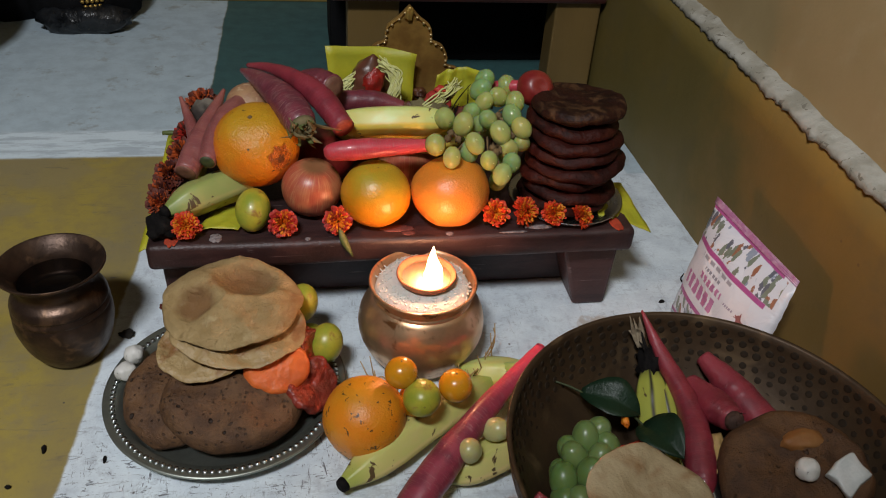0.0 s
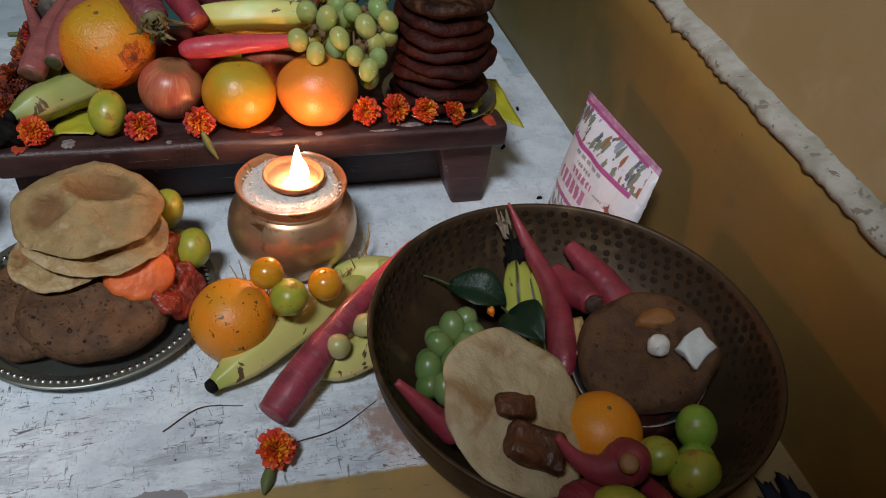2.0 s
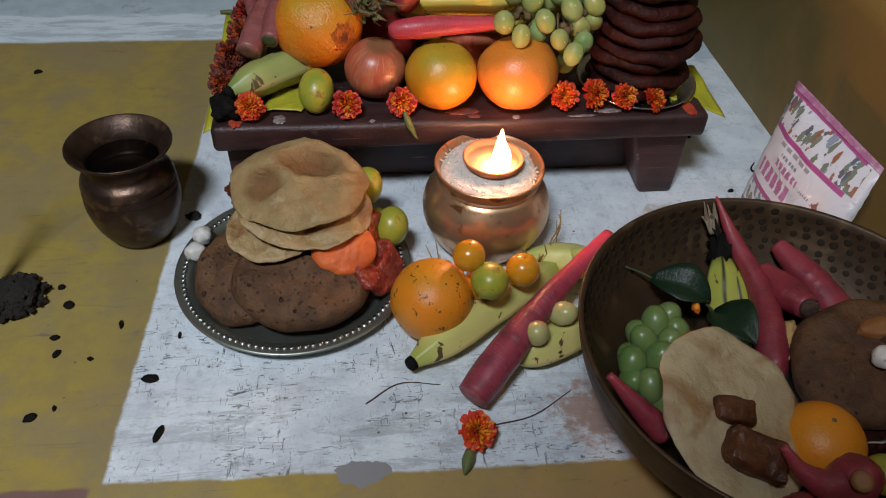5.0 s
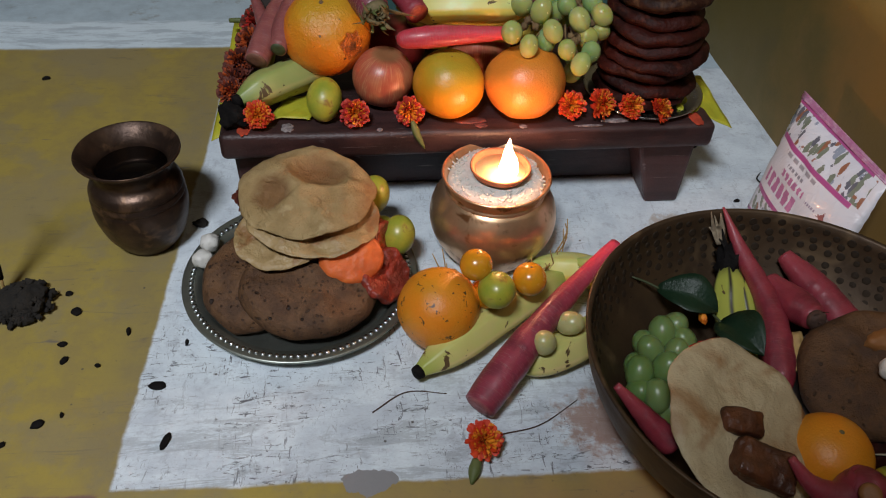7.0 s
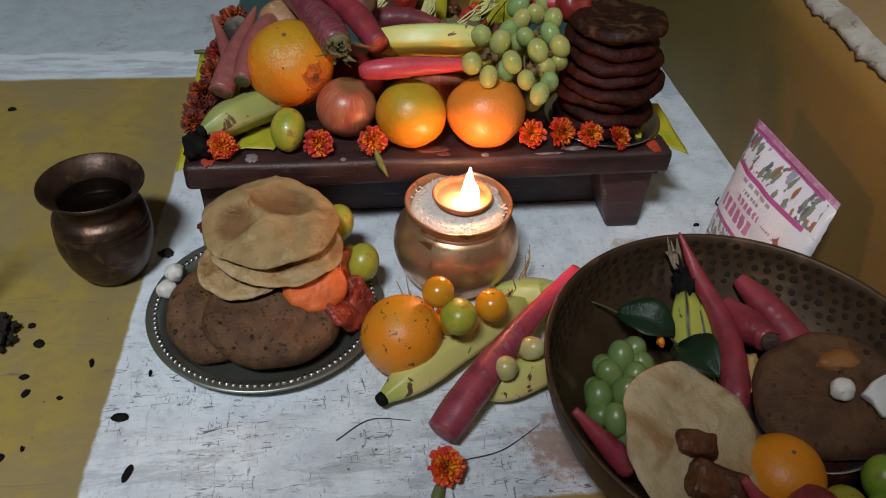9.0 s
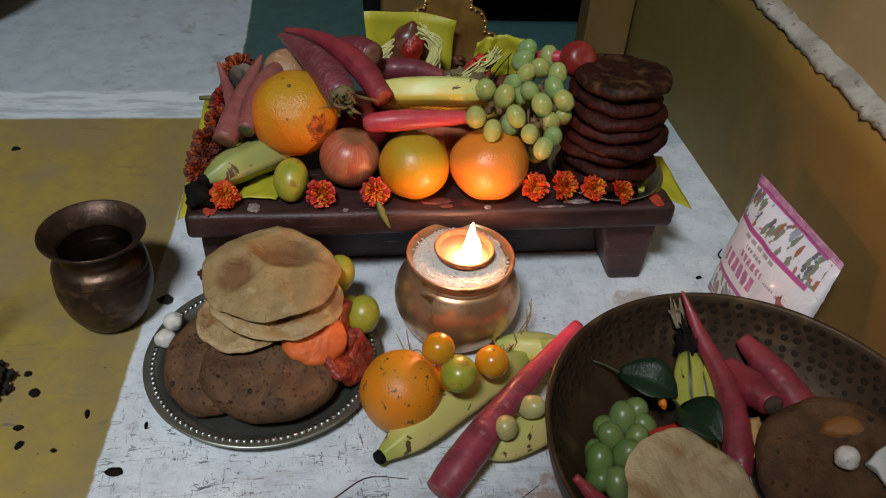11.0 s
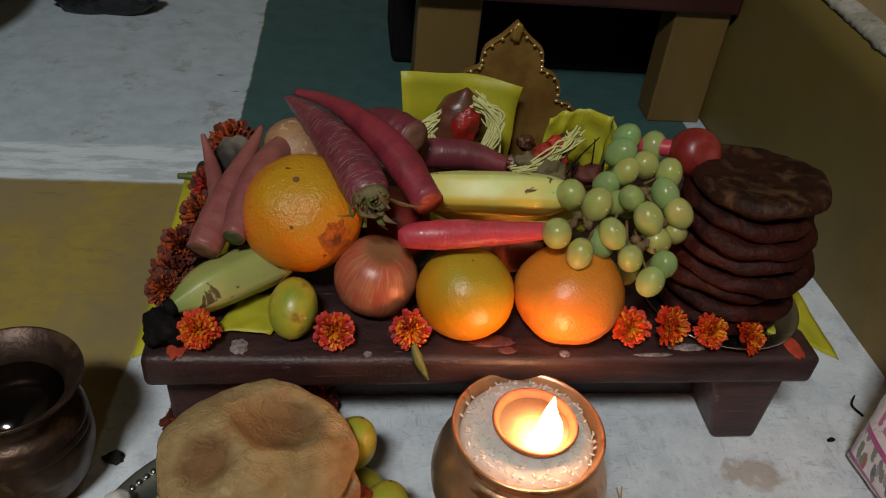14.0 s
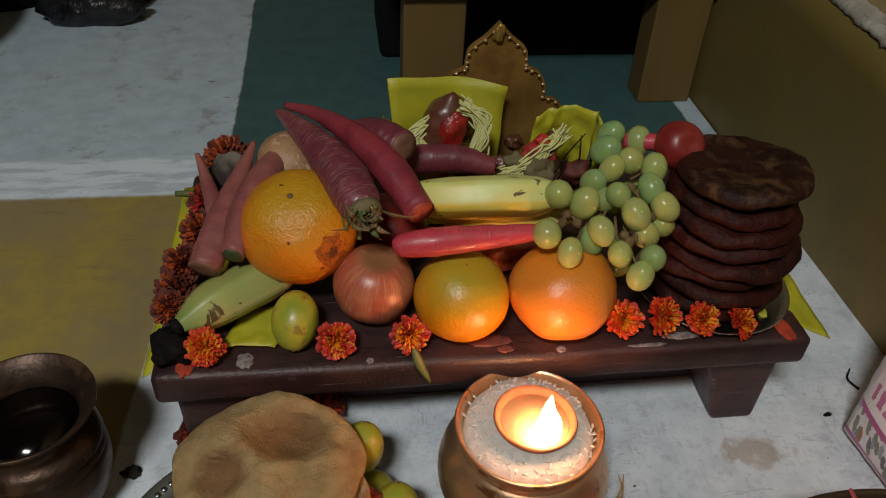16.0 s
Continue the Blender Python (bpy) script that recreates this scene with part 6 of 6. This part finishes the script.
solid("dry_stalk", join(bits), M["fibre"], pose(0.200, -0.168, 0.091, -25, -8, 0), "pale frayed end of the banana stalk", "stalk")
grape_bunch("bunch of dark green grapes in the basin", [(0.114, -0.262, 0.063), (0.130, -0.243, 0.062), (0.100, -0.281, 0.058), (0.109, -0.303, 0.056), (0.143, -0.236, 0.060), (0.148, -0.250, 0.058), (0.098, -0.293, 0.050), (0.122, -0.280, 0.062), (0.137, -0.262, 0.058), (0.118, -0.245, 0.05), (0.105, -0.265, 0.045), (0.13, -0.29, 0.045), (0.12, -0.31, 0.045), (0.14, -0.28, 0.04)], M["grape_dark"], (0.0220, 0.0285), 9)


def broad_leaf(at, turn, l, w, label, seed):
    rows = []
    for j in range(13):
        t = j / 12
        ww = w / 2 * math.sin(math.pi * min(1, t * 0.96 + 0.04)) ** 0.8
        rows.append([Vector((ww * s, l * t, 0.012 * math.sin(t * 2.6) + 0.5 * abs(ww * s) + 0.002 * noise.noise(Vector((s * 2, t * 5, seed))))) for s in (-1, -0.6, -0.2, 0, 0.2, 0.6, 1)])
    lf = thing("broad_leaf", pose(*at, *turn), label, "leaf", "leaves in the basin")
    part("blade", sheet(rows, 0.0005), M["leaf"], lf)
    part("stalk", tube([(0, 0.002, 0), (0, -0.01, 0.001), (0.002, -0.024, 0.003)], [0.0012, 0.0012, 0.001], 8, 6), M["stub"], lf)


broad_leaf((0.137, -0.200, 0.072), (-12, 20, -122), 0.054, 0.036, "glossy dark green leaf in the basin", 1.0)
broad_leaf((0.182, -0.238, 0.066), (10, 20, -160), 0.054, 0.038, "glossy dark green leaf in the basin", 2.0)
solid("red_flower_bit", lump(0.013, 9.0, (1.5, 0.5, 0.4), 0.6), M["petal_red"], pose(0.170, -0.262, 0.064), "torn red petals among the leaves", "petal")
solid("yellow_flower_bit", lump(0.0045, 3.0, (0.6, 1.2, 1), 0.6), M["petal_gold"], pose(0.166, -0.236, 0.070), "yellow petal bit among the leaves", "petal")
solid("red_berry", ball(0.0055, 0.0055, 0.007), M["carrot_purple"], pose(0.177, -0.212, 0.068), "dark red berry beside the bananas", "berry")
bay = leaf_sheet("dry_leaf", [(0.226, -0.292, 0.062), (0.240, -0.285, 0.066), (0.244, -0.258, 0.072), (0.232, -0.258, 0.07)], "pale dry leaf beside the carrot", M["straw"], 0.002, 5.0)

# ---- milk packet leaning on the wall ----
def packet():
    tl, tr = Vector((0.350, 0.014, 0.129)), Vector((0.368, -0.131, 0.124))
    bl, br = Vector((0.312, -0.020, 0.006)), Vector((0.326, -0.166, 0.006))
    nrm = (tr - tl).cross(bl - tl).normalized()
    if nrm.x > 0:
        nrm = -nrm
    n = 22
    bm = bmesh.new()
    uv = bm.loops.layers.uv.new("UVMap")
    front, back = [], []
    for j in range(n + 1):
        v = j / n
        fr, bk = [], []
        for i in range(n + 1):
            u = i / n
            p = bl.lerp(br, u).lerp(tl.lerp(tr, u), v)
            k = max(0.0, math.sin(math.pi * u)) ** 0.6 * max(0.0, math.sin(math.pi * min(1.0, v * 1.06))) ** 0.6
            crease = 0.0025 * noise.noise(Vector((u * 6, v * 6, 1))) * (0.4 + k)
            fr.append(bm.verts.new(p + nrm * (0.020 * k + crease + 0.0004)))
            bk.append(bm.verts.new(p - nrm * (0.016 * k - crease + 0.0004)))
        front.append(fr)
        back.append(bk)
    for grid, flip in ((front, False), (back, True)):
        for j in range(n):
            for i in range(n):
                q = [(i, j), (i + 1, j), (i + 1, j + 1), (i, j + 1)]
                q = q[::-1] if flip else q
                f = bm.faces.new([grid[b][a] for a, b in q])
                for loop, (a, b) in zip(f.loops, q):
                    loop[uv].uv = (a / n, b / n)
    bmesh.ops.remove_doubles(bm, verts=bm.verts[:], dist=0.0012)
    bmesh.ops.recalc_face_normals(bm, faces=bm.faces)
    return bm


pack = thing("milk_packet", pose(0.35, -0.04, 0), "crumpled white plastic packet with pink printed bands, leaning on the wall", "packet")
part("pouch", packet(), M["packet"], pack, m=pose(-0.35, 0.04, 0))
part("top_seal", quad_sheet([(0.3495, 0.0155, 0.127), (0.3675, -0.1315, 0.122), (0.3695, -0.1305, 0.128), (0.3520, 0.0175, 0.134)], 0.0012, 4.0, 16), M["seal"], pack, "crimped pale pink seal", m=pose(-0.35, 0.04, 0))

# ---- incense, dung and litter ----
rng = random.Random(17)
bits = [lump(0.019, 3.0, (1.1, 1.0, 0.6), 0.5, 3.0)]
for k in range(110):
    a, r = rng.uniform(0, 6.28), 0.028 * math.sqrt(rng.random())
    b = lump(rng.uniform(0.0022, 0.0055), k * 1.7, (1.0, rng.uniform(0.5, 1.0), rng.uniform(0.5, 1.0)), 0.6, 2.5)
    b.transform(pose(r * math.cos(a), r * math.sin(a), rng.uniform(0.3, 1.0) * 0.019 * (1 - (r / 0.031) ** 2) - 0.007, rng.uniform(-40, 40), rng.uniform(-40, 40), rng.uniform(0, 360)))
    bits.append(b)
solid("dung_cake", join(bits), M["dung"], pose(-0.434, -0.118, 0.010), "crumbled black dung cake holding incense on the floor", "dung cake")
for k, (foot, top, bend, tip) in enumerate((((-0.454, -0.104, 0.004), (-0.440, -0.098, 0.131), (-0.431, -0.099, 0.168), (-0.422, -0.100, 0.205)), ((-0.454, -0.104, 0.004), (-0.444, -0.098, 0.129), (-0.445, -0.100, 0.152), (-0.463, -0.100, 0.173)))):
    foot, top, bend, tip = (Vector(p) - Vector(foot) for p in (foot, top, bend, tip))
    base = Vector((-0.454, -0.104, 0.004)) + Vector((-0.004 * k, 0, 0))
    st = thing("incense_stick", pose(*base), "thin black incense stick with an ashy bent end", "incense", "incense sticks")
    part("handle", tube([(0, 0, 0), top * 0.08, top * 0.16], [0.0013, 0.0013, 0.0013], 6, 6), M["straw"], st, "bare bamboo end")
    part("core", tube([top * 0.16, top * 0.6, top], [0.0025, 0.0025, 0.0024], 10, 8), M["char"], st)
    part("ash", tube([top, bend, tip], [0.0019, 0.0019, 0.0016], 12, 8), M["ash"], st, "grey-brown bent ash")
for k, (x, y, l, w, a) in enumerate(((-0.297, -0.221, 0.017, 0.008, 0), (-0.282, -0.278, 0.018, 0.006, 70), (-0.333, -0.156, 0.011, 0.004, 100), (-0.279, -0.173, 0.008, 0.003, 90), (-0.385, -0.128, 0.011, 0.010, 0), (-0.388, -0.168, 0.009, 0.005, 10), (-0.382, -0.187, 0.010, 0.005, 60), (-0.397, -0.104, 0.008, 0.005, 20), (-0.387, -0.254, 0.012, 0.008, 30), (-0.37, -0.246, 0.005, 0.003, 80), (-0.352, -0.195, 0.006, 0.003, 0), (-0.41, -0.272, 0.007, 0.004, 40), (-0.52, 0.30, 0.012, 0.006, 20), (-0.36, 0.10, 0.006, 0.004, 0), (-0.66, 0.47, 0.03, 0.002, 50), (0.31, 0.0, 0.008, 0.003, 0), (0.3, 0.11, 0.012, 0.004, 50), (0.35, 0.2, 0.01, 0.003, 90))):
    solid("charcoal_crumb", lump(0.5, k * 1.3, (l * 0.9, w, 0.006), 0.25, 1.4), M["char"], pose(x, y, 0.0012, 0, 0, a), "black charcoal crumb on the painted floor", "crumb", "crumbs on the floor")
solid("shell", lump(0.0065, 3.0, (1.1, 0.8, 0.6), 0.6), M["dung"], pose(-0.286, -0.008, 0.003), "small broken dark seed husk on the floor", "husk")
for k, pts in enumerate((((-0.115, -0.262, 0.001), (-0.085, -0.243, 0.0012), (-0.050, -0.247, 0.001)), ((-0.010, -0.292, 0.001), (0.025, -0.285, 0.0012), (0.062, -0.262, 0.001)))):
    solid("twig", tube([Vector(p) - Vector(pts[0]) for p in pts], [0.0007, 0.0006, 0.0003], 12, 6), M["burnt"], pose(*pts[0]), "thin dark curved twig on the floor", "twig", "twigs on the floor")

# ---- stool and things at the back ----
stool = thing("stool", pose(0, 0, 0), "low wooden stool with ochre legs and red-brown top", "stool")
for x0, x1, y0 in ((-0.022, 0.062, 0.590), (0.320, 0.398, 0.578), (-0.022, 0.062, 0.93), (0.320, 0.398, 0.93)):
    part("leg", block(x0, x1, y0, y0 + 0.05, 0.0, 0.166, 0.003), M["stool_leg"], stool, smooth=False)
part("apron", block(-0.050, 0.402, 0.565, 1.0, 0.166, 0.212, 0.005), M["stool_top"], stool, smooth=False)
part("seat", block(-0.058, 0.403, 0.555, 1.01, 0.212, 0.235, 0.005), M["stool_top"], stool, smooth=False)
solid("gold_cloth", block(0.1, 0.30, 0.552, 0.95, 0.2355, 0.2385, 0.001), M["gold_cloth"], pose(0, 0, 0), "gold-edged cloth on the stool", "cloth", smooth=False)
# plain black block that fills the space under the stool
solid("dark_box", block(-0.045, 0.39, 0.735, 0.90, 0.0, 0.155, 0.01), M["black"], pose(0, 0, 0), "black block filling the space under the stool", "box", smooth=False)
bag = thing("black_bag", pose(-0.515, 0.985, 0), "black cloth bag with gold and pink beaded bands", "bag")
part("body", lathe([(0.0003, 0.0), (0.075, 0.0), (0.105, 0.02), (0.112, 0.06), (0.105, 0.11), (0.085, 0.16), (0.05, 0.2), (0.0003, 0.21)], 40, 0.012, 3.0), M["black"], bag)
dot = mesh_of("bead", ball(0.0040, 0.002, 0.0040, seg=8), M["gold_dot"])
for a0, z0, rz in ((-2.22, 0.088, 0.022), (-1.24, 0.078, 0.036)):
    for r_ in range(-4, 5):
        for c_ in range(-3, 4):
            da, dz = 0.075 * (c_ + 0.5 * (r_ % 2)), 0.0095 * r_
            if (da / 0.20) ** 2 + (dz / rz) ** 2 > 1:
                continue
            a = a0 + da
            ob = new("bead", dot)
            ob.parent = bag
            ob.matrix_local = pose(0.113 * math.cos(a), 0.113 * math.sin(a), z0 + dz, 0, 0, math.degrees(a) + 90)
pdot = mesh_of("bead", ball(0.0052, 0.003, 0.0045, seg=8), M["pink_bead"])
for r_ in range(3):
    for c_ in range(2):
        a = -1.74 + 0.09 * c_
        ob = new("bead", pdot)
        ob.parent = bag
        ob.matrix_local = pose(0.113 * math.cos(a), 0.113 * math.sin(a), 0.092 + 0.010 * r_, 0, 0, math.degrees(a) + 90)
solid("crumpled_bag", lump(0.06, 5.0, (1.35, 0.5, 0.5), 0.35, 2.4), M["plastic"], pose(-0.50, 0.885, 0.022), "crumpled dark plastic bag at the cloth bag's foot", "plastic bag")
solid("iron_pan", lathe([(0.0003, 0.0), (0.16, 0.0), (0.23, 0.02), (0.275, 0.05), (0.29, 0.095), (0.30, 0.10), (0.285, 0.10), (0.26, 0.05), (0.2, 0.025), (0.0003, 0.01)], 56), M["sooty"], pose(-0.91, 0.775, 0), "large sooty iron pan on the floor", "pan")
# added black lump, stands in for the darkness between pan and bag
solid("dark_filler", lump(0.12, 7.0, (0.8, 0.7, 1.3), 0.25), M["black"], pose(-0.665, 0.985, 0.12), "black lump added to fill the dark area at the far wall", "sack")
steel_plate = thing("steel_plate", pose(-0.815, 0.630, 0.262, 72, 0, 14), "dark griddle plate with bright steel rim, leaning in a pan", "plate")
part("base", lathe([(0.0003, 0.0), (0.155, 0.0), (0.160, 0.006), (0.157, -0.003), (0.0003, -0.003)], 72), M["sooty"], steel_plate)
part("rim", lathe([(0.158, 0.001), (0.166, 0.016), (0.186, 0.018), (0.188, 0.016), (0.169, 0.011), (0.158, -0.003), (0.158, 0.001)], 72, caps=False), M["steel"], steel_plate, "bright steel rim")

for k, (x, y, zz) in enumerate(((-0.134, 0.036, 0.016), (-0.238, 0.014, 0.016))):
    marigold((x, y, zz), 0.034, dry, mid, "dry dark red marigold lying on the floor", (50, 20, 40 * k), 90 + k)
solid("twig", tube([(0, 0, 0), (-0.005, 0.012, 0.001), (0.004, 0.024, 0.001)], [0.0012, 0.001, 0.0007], 10, 6), M["char"], pose(0.355, 0.026, 0.0012), "thin dark curved twig on the floor", "twig", "twigs on the floor")
solid("navy_cloth", lump(0.030, 4.0, (0.35, 1.7, 0.35), 0.6, 3.0), M["navy"], pose(0.378, -0.458, 0.009), "crumpled navy cloth strip against the wall", "cloth")
solid("navy_cloth", lump(0.026, 9.0, (0.4, 1.5, 0.25), 0.6, 3.0), M["navy"], pose(0.360, -0.448, 0.006), "crumpled navy cloth strip on the floor", "cloth")
